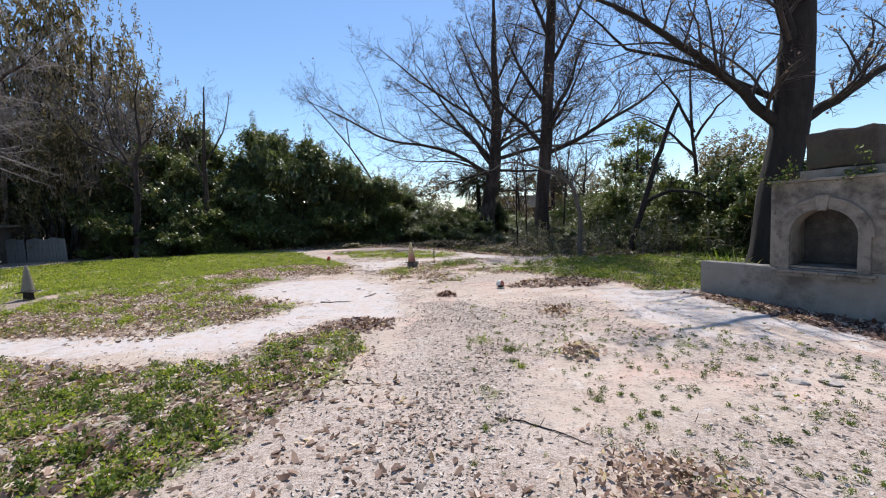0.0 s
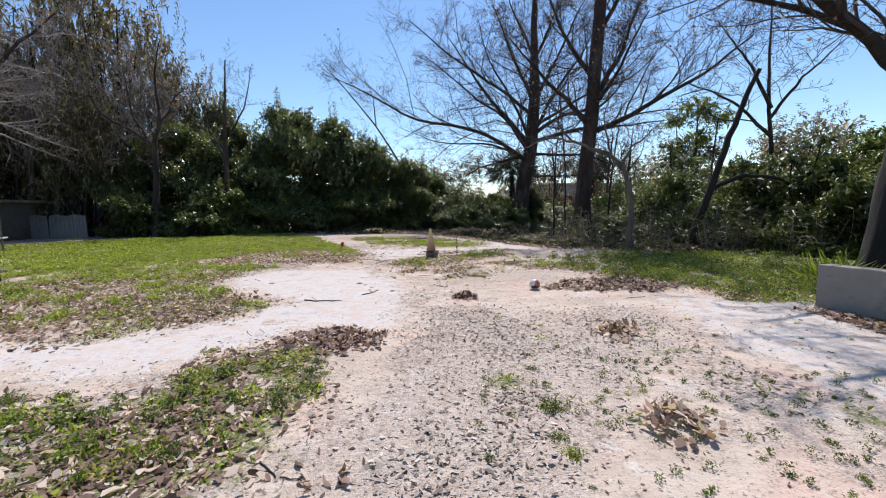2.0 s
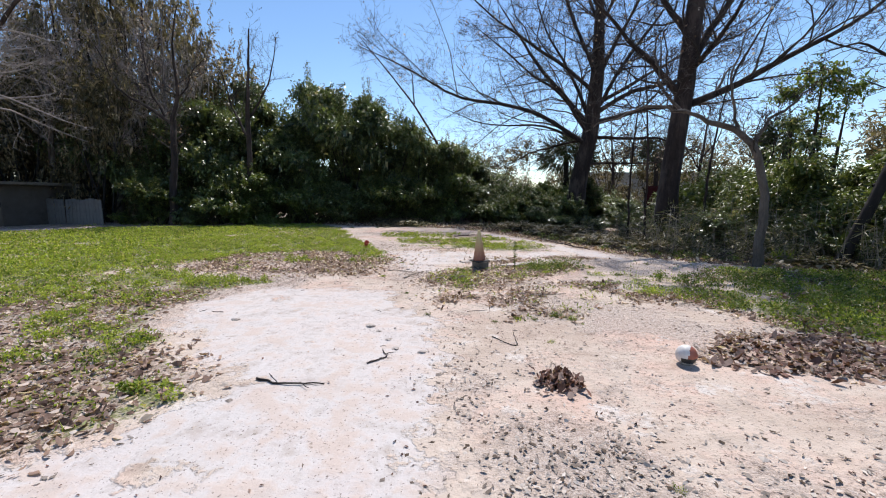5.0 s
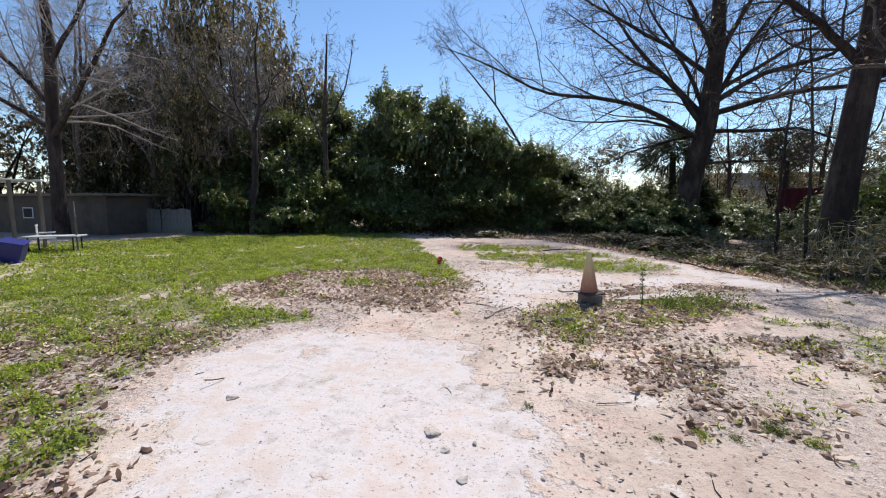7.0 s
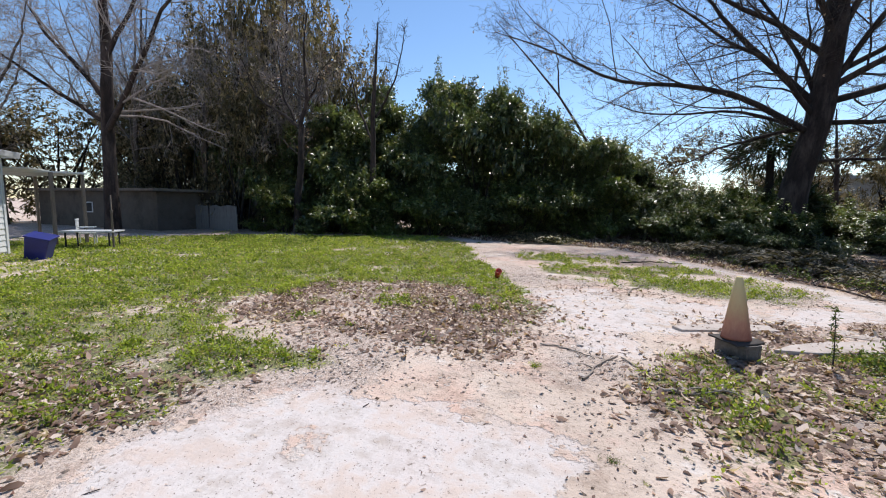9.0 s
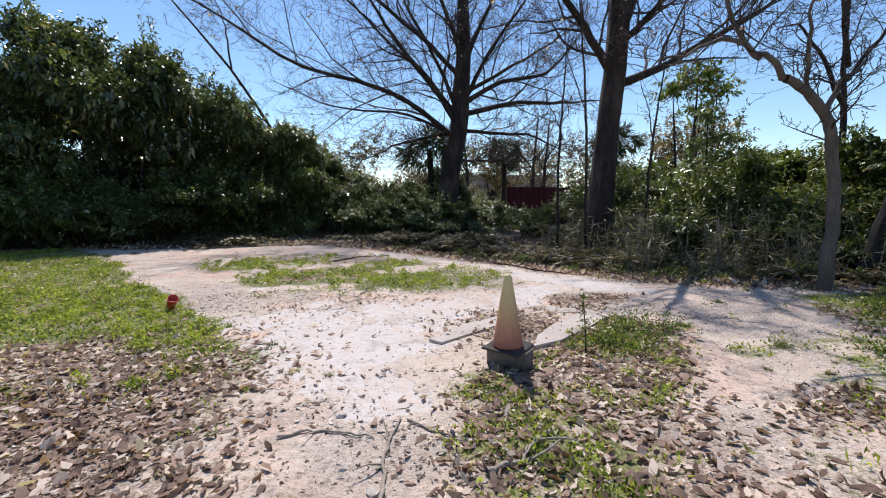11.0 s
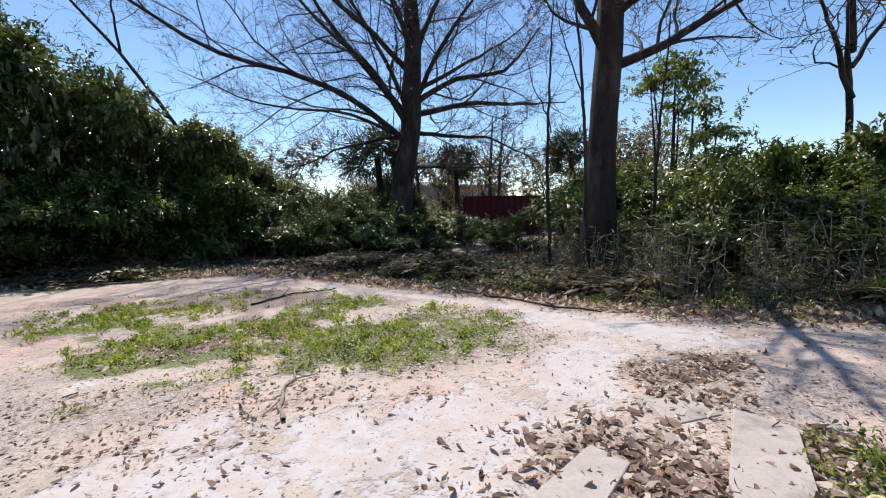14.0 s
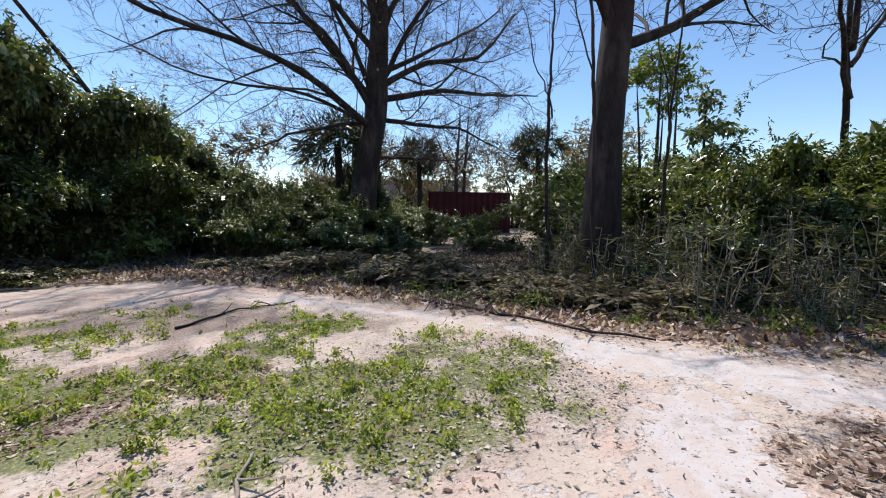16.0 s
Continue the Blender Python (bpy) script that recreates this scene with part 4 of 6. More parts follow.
# ---- shrubs and hedge ----
def shrub(name, label, category, lobes, count, length, width, mat, stems=5, group="", inner=0.35, bark=None, up=0.2, deep=6, shoots=0):
    """A shrub: stems under a crown of single leaves set in sprays over uneven lobes."""
    ob = thing(name, label, category, group)
    top = max(l[2] for l in lobes)
    for i in range(stems):
        st = Tubes()
        l = lobes[i % len(lobes)]
        foot = np.array([rng.normal() * 0.25, rng.normal() * 0.25, -0.25])
        st.add(resample([foot, foot * 0.5 + np.array([l[0] * 0.4, l[1] * 0.4, l[2] * 0.5]), np.array(l[:3])], 8), np.linspace(0.02 + 0.012 * top, 0.012, 8), 6, 0.03)
        part("stem", st.mesh("stem", bark or M_BARK_DARK), ob)
    vol = np.array([l[3] * l[4] for l in lobes])
    at, way, big = [], [], []
    for l, share in zip(lobes, vol / vol.sum()):
        size = np.array([l[3], l[3], l[4]])
        n = int(count * share)
        sprays = max(8, n // 22)
        d = unit(rng.normal(size=(sprays, 3)))
        reach = 1.0 - inner * rng.random(sprays) ** 1.5 + 0.28 * rng.random(sprays) ** 4
        c = np.array(l[:3]) + d * reach[:, None] * size
        axis = unit(d + [0, 0, 0.35] + rng.normal(size=(sprays, 3)) * 0.35)
        pick = rng.integers(0, sprays, n)
        along = rng.random(n)[:, None]
        at.append(c[pick] + axis[pick] * (along - 0.6) * length * 2.6 + rng.normal(size=(n, 3)) * length * 0.3)
        way.append(axis[pick] * (0.25 + 0.7 * along) + rng.normal(size=(n, 3)) * [0.75, 0.75, 0.4] + [0, 0, up - 0.75])
        big.append(np.ones(n))
        # oversized leaves added deep in the crown to block light through it
        m = n // deep
        d = unit(rng.normal(size=(m, 3)))
        at.append(np.array(l[:3]) + d * rng.uniform(0.3, 0.78, m)[:, None] * size)
        way.append(rng.normal(size=(m, 3)))
        big.append(np.full(m, 2.1))
    # young shoots standing out of the crown
    for _ in range(shoots):
        l = lobes[rng.integers(0, len(lobes))]
        d = unit(np.array([rng.normal() * 0.7, rng.normal() * 0.7, 0.9]))
        foot = np.array(l[:3]) + d * np.array([l[3], l[3], l[4]]) * 0.9
        k = rng.random(34)[:, None]
        lean = unit(d * 0.5 + [0, 0, 1.0]) * rng.uniform(0.5, 1.1)
        at.append(foot + lean * k + rng.normal(size=(34, 3)) * length * 0.22)
        way.append(rng.normal(size=(34, 3)) + [0, 0, 0.35])
        big.append(0.9 - 0.3 * k[:, 0])
    at, way, big = np.concatenate(at), np.concatenate(way), np.concatenate(big)
    keep = at[:, 2] > 0.02
    at, way, big = at[keep], way[keep], big[keep]
    part("crown", quads("crown", leaves(at, way, big * length * rng.uniform(0.6, 1.25, len(at)), big * width * rng.uniform(0.7, 1.2, len(at)), level=0.62), mat), ob)
    return ob


def pads_for(w, h, n, seed):
    """Flat leafy pads standing out all round a crown, one above another."""
    r = random.Random(seed)
    out = [(0, 0, h * 0.46, w * 0.30, h * 0.40)]
    for i in range(n):
        a = 2.4 * i + r.uniform(-0.4, 0.4)
        z = h * (0.12 + 0.78 * ((i * 0.618) % 1.0)) + r.uniform(-0.2, 0.2)
        k = w * 0.5 * math.sqrt(max(0.05, 1 - (max(0, z / h - 0.25) / 0.78) ** 2)) * r.uniform(0.75, 1.08)
        out.append((k * math.cos(a), k * math.sin(a), z, w * r.uniform(0.12, 0.2), h * r.uniform(0.05, 0.09)))
    return out


def lobes_for(w, h, n, seed, low=0.18):
    r = random.Random(seed)
    out = [(0, 0, h * 0.48, w * 0.36, h * 0.4)]
    for i in range(n):
        a = 2 * math.pi * (i + r.random() * 0.6) / n
        z = h * r.uniform(low, 0.82)
        k = w * 0.5 * (0.9 - 0.5 * max(0, z / h - 0.4)) * r.uniform(0.7, 1.0)
        out.append((k * math.cos(a), k * math.sin(a), z, w * r.uniform(0.16, 0.28), h * r.uniform(0.12, 0.22)))
    return out


BIG = [shrub("hedge_shrub", "tall dense dark green evergreen hedge shrub", "shrub", pads_for(5.4, 6.5, 30, 11 + k), 20000, 0.2, 0.088, M_LEAF, 8, "evergreen hedge", shoots=26) for k in range(3)]
MIDS = [shrub("hedge_shrub", "bright green leafy shrub at the hedge's edge", "shrub", pads_for(3.7, 3.4, 18, 31 + k), 9000, 0.165, 0.07, M_LEAF_LIGHT if k else M_LEAF, 6, "evergreen hedge", shoots=16) for k in range(3)]
LOW = [shrub("low_bush", "low tangled undergrowth bush with twiggy stems", "bush", lobes_for(2.2, 1.3, 8, 51 + k), 2300, 0.15, 0.055, M_REED if k == 1 else M_LEAF_WOOD, 4, "undergrowth along the brush line", 0.6) for k in range(2)]
WOODS = [shrub("woodland_tree", "tall brown-olive woodland tree with thin foliage", "tree", lobes_for(6.0, 8.5, 16, 71 + k, 0.08), 6200, 0.26, 0.085, M_LEAF_WOOD, 14, "woods behind the hedge", 0.8, deep=12, shoots=30) for k in range(2)]
placed = set()


def plant(ob, x, y, turn, sx, sz, sink=0.1):
    m = pose(x, y, floor_at(x, y) - sink, 0, 0, turn) @ Matrix.Diagonal((sx, sx, sz, 1))
    if ob.name in placed:
        return copy_thing(ob, m)
    placed.add(ob.name)
    ob.matrix_basis = m
    return ob


HEDGE = [(-20.9, 27.9, 1.0, 1.19), (-17.3, 28.7, 1.0, 1.24), (-14.1, 30.5, 0.95, 1.13), (-11.1, 31.1, 1.0, 1.19), (-8.5, 32.0, 0.95, 1.06), (-6.8, 32.4, 0.85, 0.89), (-5.1, 32.8, 0.75, 0.71), (-16.0, 32.6, 1.1, 1.21), (-20.5, 32.0, 1.2, 1.4), (-26.1, 28.7, 1.1, 1.3), (-12.2, 34.5, 1.0, 1.03), (-3.4, 36.6, 0.9, 0.78), (27, 35, 1.1, 0.75), (22, 24, 1.0, 0.62), (20.5, 15, 1.0, 0.62), (29, 20, 1.2, 0.9), (24, 7, 1.2, 0.8)]
for i, (x, y, s, h) in enumerate(HEDGE):
    plant(BIG[i % 3], x, y, 47 * i, s, h)
MIDROW = [(-15.6, 26.0, 1.0, 0.95), (-10.6, 28.0, 0.95, 0.8), (-7.6, 29.0, 0.95, 0.9), (-19.4, 24.6, 0.8, 0.85), (-17.0, 26.2, 1.0, 0.9), (-14.6, 26.4, 0.9, 0.8), (-12.0, 27.6, 0.95, 0.9), (-9.2, 28.4, 0.9, 0.85), (-6.6, 30.0, 1.0, 1.05), (-4.4, 31.2, 1.0, 1.05), (-2.2, 32.2, 1.05, 1.05), (0.2, 32.6, 1.0, 1.0), (2.2, 32.4, 0.9, 0.9), (6.8, 33.5, 0.8, 0.7),
          (8.0, 20.6, 0.8, 1.15), (10.2, 19.0, 0.95, 1.0), (12.2, 17.2, 1.0, 1.05), (9.2, 23.2, 1.0, 0.9), (12.5, 22.0, 1.1, 1.2), (14.5, 15.5, 1.1, 1.2), (12.8, 13.4, 0.95, 1.0), (15, 11.5, 1.1, 1.2), (11.4, 25.5, 1.0, 0.9), (15.5, 19, 1.2, 1.3), (17, 24, 1.3, 1.2), (13.5, 29, 1.0, 0.8), (7.4, 24.6, 0.9, 0.8), (9.0, 27.5, 1.0, 0.75), (6.6, 20.9, 0.7, 0.6), (10.8, 15.6, 0.8, 0.75), (9.0, 18.2, 0.8, 0.75), (3.4, 31.0, 0.75, 0.6), (11.5, 11.0, 0.8, 0.8), (18, 12, 1.3, 1.3), (17, 7, 1.3, 1.3), (7.2, 30.0, 0.8, 0.6), (-1.0, 30.4, 0.7, 0.7), (1.6, 29.6, 0.65, 0.6), (11.2, 19.4, 0.9, 1.3), (13.4, 18.0, 1.1, 1.5), (10.0, 22.0, 0.9, 1.2), (15.5, 15.0, 1.2, 1.5), (12.4, 15.4, 0.9, 1.15)]
for i, (x, y, s, h) in enumerate(MIDROW):
    plant(MIDS[(i * 2 + 1) % 3], x, y, 71 * i, s, h)
for i in range(60):
    line = resample([(-9.5, 27.8, 0), (-5, 28.2, 0), (-1.5, 27.2, 0), (1.6, 23.8, 0), (3.2, 20.6, 0), (5.0, 18.6, 0), (7.2, 17.4, 0), (10, 16.4, 0)], 60)
    x, y = line[i][:2] + rng.normal(size=2) * [0.6, 1.0] + [0.5, 1.2]
    s = rng.uniform(0.45, 1.05)
    plant(LOW[int(rng.random() < 0.45)], x, y, rng.uniform(0, 360), s * 1.1, s * rng.uniform(0.35, 0.9))
FOREST = [(-31, 31.5, 1.1, 1.75), (-34.5, 29.5, 1.2, 1.8), (-29, 29, 1.0, 1.5), (-26.5, 31.5, 1.1, 1.6), (-33, 26, 0.9, 0.9), (-36, 22, 1.0, 0.62), (-21.5, 33, 0.9, 1.05), (-32, 26.5, 0.8, 0.8), (-39, 18, 1.1, 0.65), (-41, 13, 1.1, 0.6), (-28, 24.5, 0.8, 0.85), (9, 50, 0.8, 0.6), (14, 52, 0.8, 0.7), (21, 45, 1, 0.6), (5, 52, 0.7, 0.5), (-34, 33, 1.2, 1.2), (-9, 44, 1.2, 0.6), (-2, 46, 1.2, 0.5), (33, 46, 1.5, 0.9), (19, 55, 1.2, 0.65), (-23.2, 25.2, 0.6, 0.8), (-24, 30, 0.9, 1.35), (-31, 24.5, 0.8, 0.7)]
for i, (x, y, s, h) in enumerate(FOREST):
    plant(WOODS[i % 2], x, y, 53 * i, s, h)


# tall pale canes standing in the woods
grove = Tubes()
for _ in range(150):
    x, y = rng.uniform(-31, -20.5), rng.uniform(27.5, 31)
    grove.add(branch_line((x, y, -0.3), (rng.normal() * 0.06, rng.normal() * 0.06, 1), rng.uniform(7, 12), 6, 0.04, 0.02), np.linspace(rng.uniform(0.03, 0.06), 0.012, 7), 5)
thing("bamboo_grove", "tall pale bamboo canes in the shaded woods", "bamboo", kind="stuff", me=grove.mesh("bamboo_grove", M_DEADWOOD))


# ---- fallen leaf shapes ----
def lying(at, size, lift=0.22):
    """Curled, lobed leaves lying loose: eight points round each leaf."""
    n, k = len(at), 8
    way = rng.normal(size=(n, 3)) * [1, 1, lift]
    way = unit(way)
    side = unit(np.cross(way, np.array([0, 0, 1.0]) + rng.normal(size=(n, 3)) * 0.3))
    up = np.cross(side, way)
    up = up * np.sign(up[:, 2:3] + 1e-9)
    ang = np.linspace(0, 2 * np.pi, k, endpoint=False)[None, :] + rng.normal(size=(n, k)) * 0.12
    lobe = np.where(np.arange(k) == 0, 1.25, 0.95)[None, :] * rng.uniform(0.82, 1.12, (n, k))
    u = np.cos(ang) * lobe * 0.55
    v = np.sin(ang) * lobe * 0.55 * rng.uniform(0.3, 0.66, (n, 1))
    curl = rng.uniform(-0.6, 3.2, (n, 1))
    w = 0.7 * curl * v ** 2 + rng.uniform(-0.3, 1.0, (n, 1)) * u ** 2 + rng.normal(size=(n, k)) * 0.07
    size = size[:, None, None]
    out = at[:, None, :] + size * (u[..., None] * way[:, None, :] + v[..., None] * side[:, None, :] + w[..., None] * up[:, None, :])
    out[:, :, 2] += np.maximum(0, at[:, 2:3] - out[:, :, 2].min(axis=1, keepdims=True)) * 0.8 + rng.uniform(0.001, 0.007, (n, 1))
    return out


def folded(name, pts, mat):
    """One mesh of many-pointed leaves; pts: n x k x 3."""
    n, k = pts.shape[:2]
    me = bpy.data.meshes.new(name)
    me.vertices.add(k * n)
    me.vertices.foreach_set("co", np.ascontiguousarray(pts, dtype=np.float32).ravel())
    me.loops.add(k * n)
    me.loops.foreach_set("vertex_index", np.arange(k * n, dtype=np.int32))
    me.polygons.add(n)
    me.polygons.foreach_set("loop_start", np.arange(0, k * n, k, dtype=np.int32))
    me.materials.append(mat)
    me.update(calc_edges=True)
    return me


# ---- reeds, weeds and palms ----
def reed_clump(seed, canes, tall):
    ob = thing("reed_clump", "dense clump of bamboo-like reeds with drooping leaves", "reeds", "reeds at the brush line")
    st, at, way = Tubes(), [], []
    for _ in range(canes):
        foot = np.array([rng.normal() * 0.45, rng.normal() * 0.35, -0.1])
        line = branch_line(foot, (rng.normal() * 0.22, rng.normal() * 0.22, 1), tall * rng.uniform(0.5, 1.1), 7, 0.08, 0.05)
        st.add(line, np.linspace(0.014, 0.005, 8), 4)
        k = rng.integers(2, 8, 16)
        at.append(line[k])
        way.append(rng.normal(size=(16, 3)) * [1, 1, 0.4] + [0, 0, -0.25])
    part("cane_tuft", st.mesh("cane_tuft", M_DEADWOOD), ob)
    at, way = np.concatenate(at), np.concatenate(way)
    part("leaf_spray", quads("leaf_spray", leaves(at, way, rng.uniform(0.2, 0.42, len(at)), rng.uniform(0.02, 0.035, len(at)), 0.35), M_REED), ob)
    return ob


REEDS = [reed_clump(1, 38, 2.1), reed_clump(2, 30, 1.7)]
for i, (x, y, s) in enumerate([(4.6, 19.6, 0.85), (5.6, 20.6, 1.0), (6.6, 19.2, 1.0), (7.4, 18.4, 1.05), (8.3, 17.9, 1.1), (6.0, 18.5, 0.7), (9.2, 16.7, 1.1), (4.6, 21.4, 0.9), (3.9, 22.6, 0.8), (6.6, 21.9, 1.1), (8.2, 19.4, 1.2), (10.3, 15.4, 1.1), (6.9, 17.4, 0.7), (5.0, 18.2, 0.5), (8.0, 16.4, 0.8), (3.0, 24.6, 0.7), (7.5, 20.6, 1.2), (9.4, 19.6, 1.3), (5.2, 22.9, 1.1), (6.4, 23.4, 1.1)]):
    plant(REEDS[i % 2], x, y, 61 * i, s, s)


def weed(seed, size, count, mat, length):
    """A low leafy weed: thin stems with broad leaves."""
    ob = thing("weed_clump", "leafy green weed clump growing from the soil", "weed", "weeds in the yard")
    st, at, way = Tubes(), [], []
    for _ in range(max(5, count // 14)):
        line = branch_line((rng.normal() * size * 0.35, rng.normal() * size * 0.35, -0.02), (rng.normal() * 0.6, rng.normal() * 0.6, 1), size * rng.uniform(0.5, 1.1), 5, 0.2, 0.0)
        st.add(line, np.linspace(0.004, 0.002, 6), 3)
        k = rng.integers(1, 6, 14)
        at.append(line[k] + rng.normal(size=(14, 3)) * 0.02)
        way.append(rng.normal(size=(14, 3)) + [0, 0, 0.3])
    part("stem_tuft", st.mesh("stem_tuft", mat), ob)
    at, way = np.concatenate(at), np.concatenate(way)
    part("leafage", quads("leafage", leaves(at, way, length * rng.uniform(0.6, 1.3, len(at)), length * 0.5), mat), ob)
    return ob


WEEDS = [weed(1, 0.13, 330, M_WEED, 0.026), weed(2, 0.10, 240, M_CLOVER, 0.022), weed(3, 0.24, 900, M_WEED, 0.034), weed(4, 0.15, 520, M_CLOVER, 0.026)]
WEED_AT = [(0.72, 5.7, 0), (0.79, 4.96, 2), (0.75, 4.55, 2), (0.8, 4.35, 3), (0.35, 3.82, 2), (0.35, 3.45, 3), (0.29, 3.12, 2), (0.3, 2.8, 0), (1.32, 3.51, 2), (1.43, 4.4, 0), (1.25, 3.38, 0), (1.38, 5.67, 0), (1.68, 4.78, 1), (2.67, 5.62, 1), (3.31, 4.35, 2), (1.9, 3.51, 0), (4.6, 4.1, 2), (3.3, 3.7, 1),
           (-1.33, 5.78, 2), (-1.3, 4.86, 2), (-1.2, 5.2, 2), (-1.48, 5.57, 2), (-1.15, 5.5, 3), (-3.49, 4.84, 2), (-3.13, 4.91, 2), (-1.63, 3.47, 3), (-2.3, 4.36, 2), (-1.67, 4.23, 2), (-2.0, 3.1, 2), (-2.6, 3.4, 2), (-3.0, 3.9, 3), (-2.1, 2.6, 2), (-2.9, 2.7, 2), (-1.9, 4.9, 2), (-1.75, 5.6, 2), (-2.5, 4.8, 3), (-3.9, 4.4, 2), (-3.4, 3.2, 2), (-4.4, 3.7, 2),
           (-4.73, 16.05, 2), (-4.6, 15.8, 2), (-3.92, 15.14, 2), (-4.05, 15.3, 3), (-5.18, 16.59, 2), (-2.74, 14.7, 0), (-3.33, 15.71, 0), (-3.97, 16.54, 3), (-5.95, 19.38, 3), (-1.43, 14.02, 2), (-1.3, 13.85, 2), (-1.55, 13.9, 3), (-0.72, 14.56, 2), (-0.14, 14.94, 2), (0.42, 14.93, 2), (1.41, 14.97, 2), (0.1, 14.6, 2), (0.15, 14.85, 2), (-0.3, 14.7, 2),
           (1.78, 14.13, 2), (2.82, 15.81, 2), (0.21, 10.87, 2), (-0.3, 10.65, 3), (0.68, 15.02, 2), (0.4, 10.75, 3),
           (-2.95, 13.1, 3), (-3.05, 14.9, 1), (-3.4, 14.6, 3), (-4.6, 16.2, 3), (-5.0, 17.2, 3), (-0.6, 14.0, 3), (0.9, 15.3, 3), (-1.2, 12.9, 3), (-0.9, 13.3, 3),
           (-8.9, 24.6, 2), (-8.4, 25.0, 2), (-9.5, 25.1, 2), (-7.2, 25.4, 2), (1.6, 20.9, 3), (4.1, 16.4, 3)]
for i, (x, y, k) in enumerate(WEED_AT):
    s = rng.uniform(0.65, 1.1) * (0.62 if y < 7 and x > -1 else 1.0)
    plant(WEEDS[k], x, y, 77 * i, s, s * 0.9, 0.01)


def thicket(label, outline, count, size, length, box_, mat, need=-1.0):
    """Weeds grown together over a stretch of the plan."""
    x0, x1, y0, y1 = box_
    x, y = rng.uniform(x0, x1, count), rng.uniform(y0, y1, count)
    keep = (inside(x, y, outline) > 0.05) & (soft_noise(x, y, 1.2, 131, 3) > 0.42) & (layers(x, y)[0] > need)
    x, y = x[keep], y[keep]
    n = 46
    k = rng.uniform(0.5, 1.2, len(x)) * size
    rise = rng.random((len(x), n))
    at = np.stack([x, y, height(x, y)], 1)[:, None, :] + rng.normal(size=(len(x), n, 3)) * (k[:, None, None] * [0.55, 0.55, 0.0]) * (1.1 - 0.6 * rise[..., None])
    at[..., 2] += rise * k[:, None]
    at = at.reshape(-1, 3)
    way = rng.normal(size=at.shape) + [0, 0, 0.35]
    thing("weed_cover", label, "weeds", kind="stuff", me=quads("weed_cover", leaves(at, way, length * rng.uniform(0.6, 1.3, len(at)), length * rng.uniform(0.35, 0.6, len(at)), level=0.3), mat))


thicket("dense green weeds below the bare trees", RIGHT_WEEDS, 620, 0.2, 0.05, (2.4, 9.0, 8.4, 15.0), M_WEED)
thicket("green weeds straggling along the brush line", [(-1, 24.6), (1.2, 21.4), (3.0, 18.4), (6, 16.6), (9, 16), (9, 19), (4, 22), (0.6, 26.5)], 420, 0.26, 0.07, (-1, 9, 16, 26), M_WEED)
thicket("low green weeds on the grass island", ISLAND, 420, 0.09, 0.04, (-6, 0.9, 17.8, 23), M_CLOVER)
thicket("low weeds and clover standing in the lawn", LAWN, 2600, 0.1, 0.04, (-12, -2.8, 6, 20), M_CLOVER, 0.45)
thicket("low ragged weeds in the leaf litter", NEAR_LAWN, 900, 0.09, 0.04, (-8, -0.9, 1, 6.2), M_WEED)
thicket("tall green weeds crowding the cone's slab", [(-0.6, 14.3), (0.1, 14.2), (1.2, 14.8), (1.3, 15.5), (0.6, 15.25), (-0.2, 14.75)], 95, 0.22, 0.042, (-0.6, 1.3, 14.2, 15.5), M_WEED)
thicket("thin yellow-green seedlings on the bare sand", [(0.3, 6.2), (1.2, 6.6), (3.4, 6.0), (4.6, 4.4), (4.4, 2.0), (0.2, 1.8), (0.1, 3.6)], 520, 0.045, 0.017, (0, 4.7, 1.8, 6.7), M_WEED)


sapling = thing("sapling", "thin upright green sapling beside the cone", "sapling", at=pose(-0.33, 14.43, floor_at(-0.33, 14.43)))
t = Tubes()
line = branch_line((0, 0, -0.02), (0.05, 0, 1), 0.62, 8, 0.04, 0.05)
t.add(line, np.linspace(0.009, 0.003, 9), 5)
part("stem", t.mesh("stem", M_TWIG), sapling)
k = rng.integers(2, 9, 150)
part("leafage", quads("leafage", leaves(line[k] + rng.normal(size=(150, 3)) * 0.012, rng.normal(size=(150, 3)) + [0, 0, 0.4], rng.uniform(0.02, 0.06, 150), 0.012), M_WEED), sapling)


for i in range(95):
    x, y = rng.uniform(0.1, 4.8), rng.uniform(2.2, 7.6)
    s = rng.uniform(0.25, 0.75)
    plant(WEEDS[i % 2], x, y, 37 * i, s, s, 0.005)
for i in range(60):
    x, y = rng.uniform(-3.0, 3.2), rng.uniform(9.8, 19.0)
    if layers(np.array([x]), np.array([y]))[2][0] < 0.5:
        s = rng.uniform(0.3, 0.9)
        plant(WEEDS[i % 2], x, y, 37 * i, s, s, 0.005)


def spiky_plant(x, y, size, count, label):
    ob = thing("spiky_plant", label, "plant", at=pose(x, y, floor_at(x, y)))
    way = rng.normal(size=(count, 3)) * [0.6, 0.6, 0.2] + [0, 0, 0.8]
    part("leafage", quads("leafage", leaves(rng.normal(size=(count, 3)) * [size * 0.2, size * 0.2, 0], way, size * rng.uniform(0.6, 1.2, count), size * 0.07, 0.25), M_CLOVER), ob)


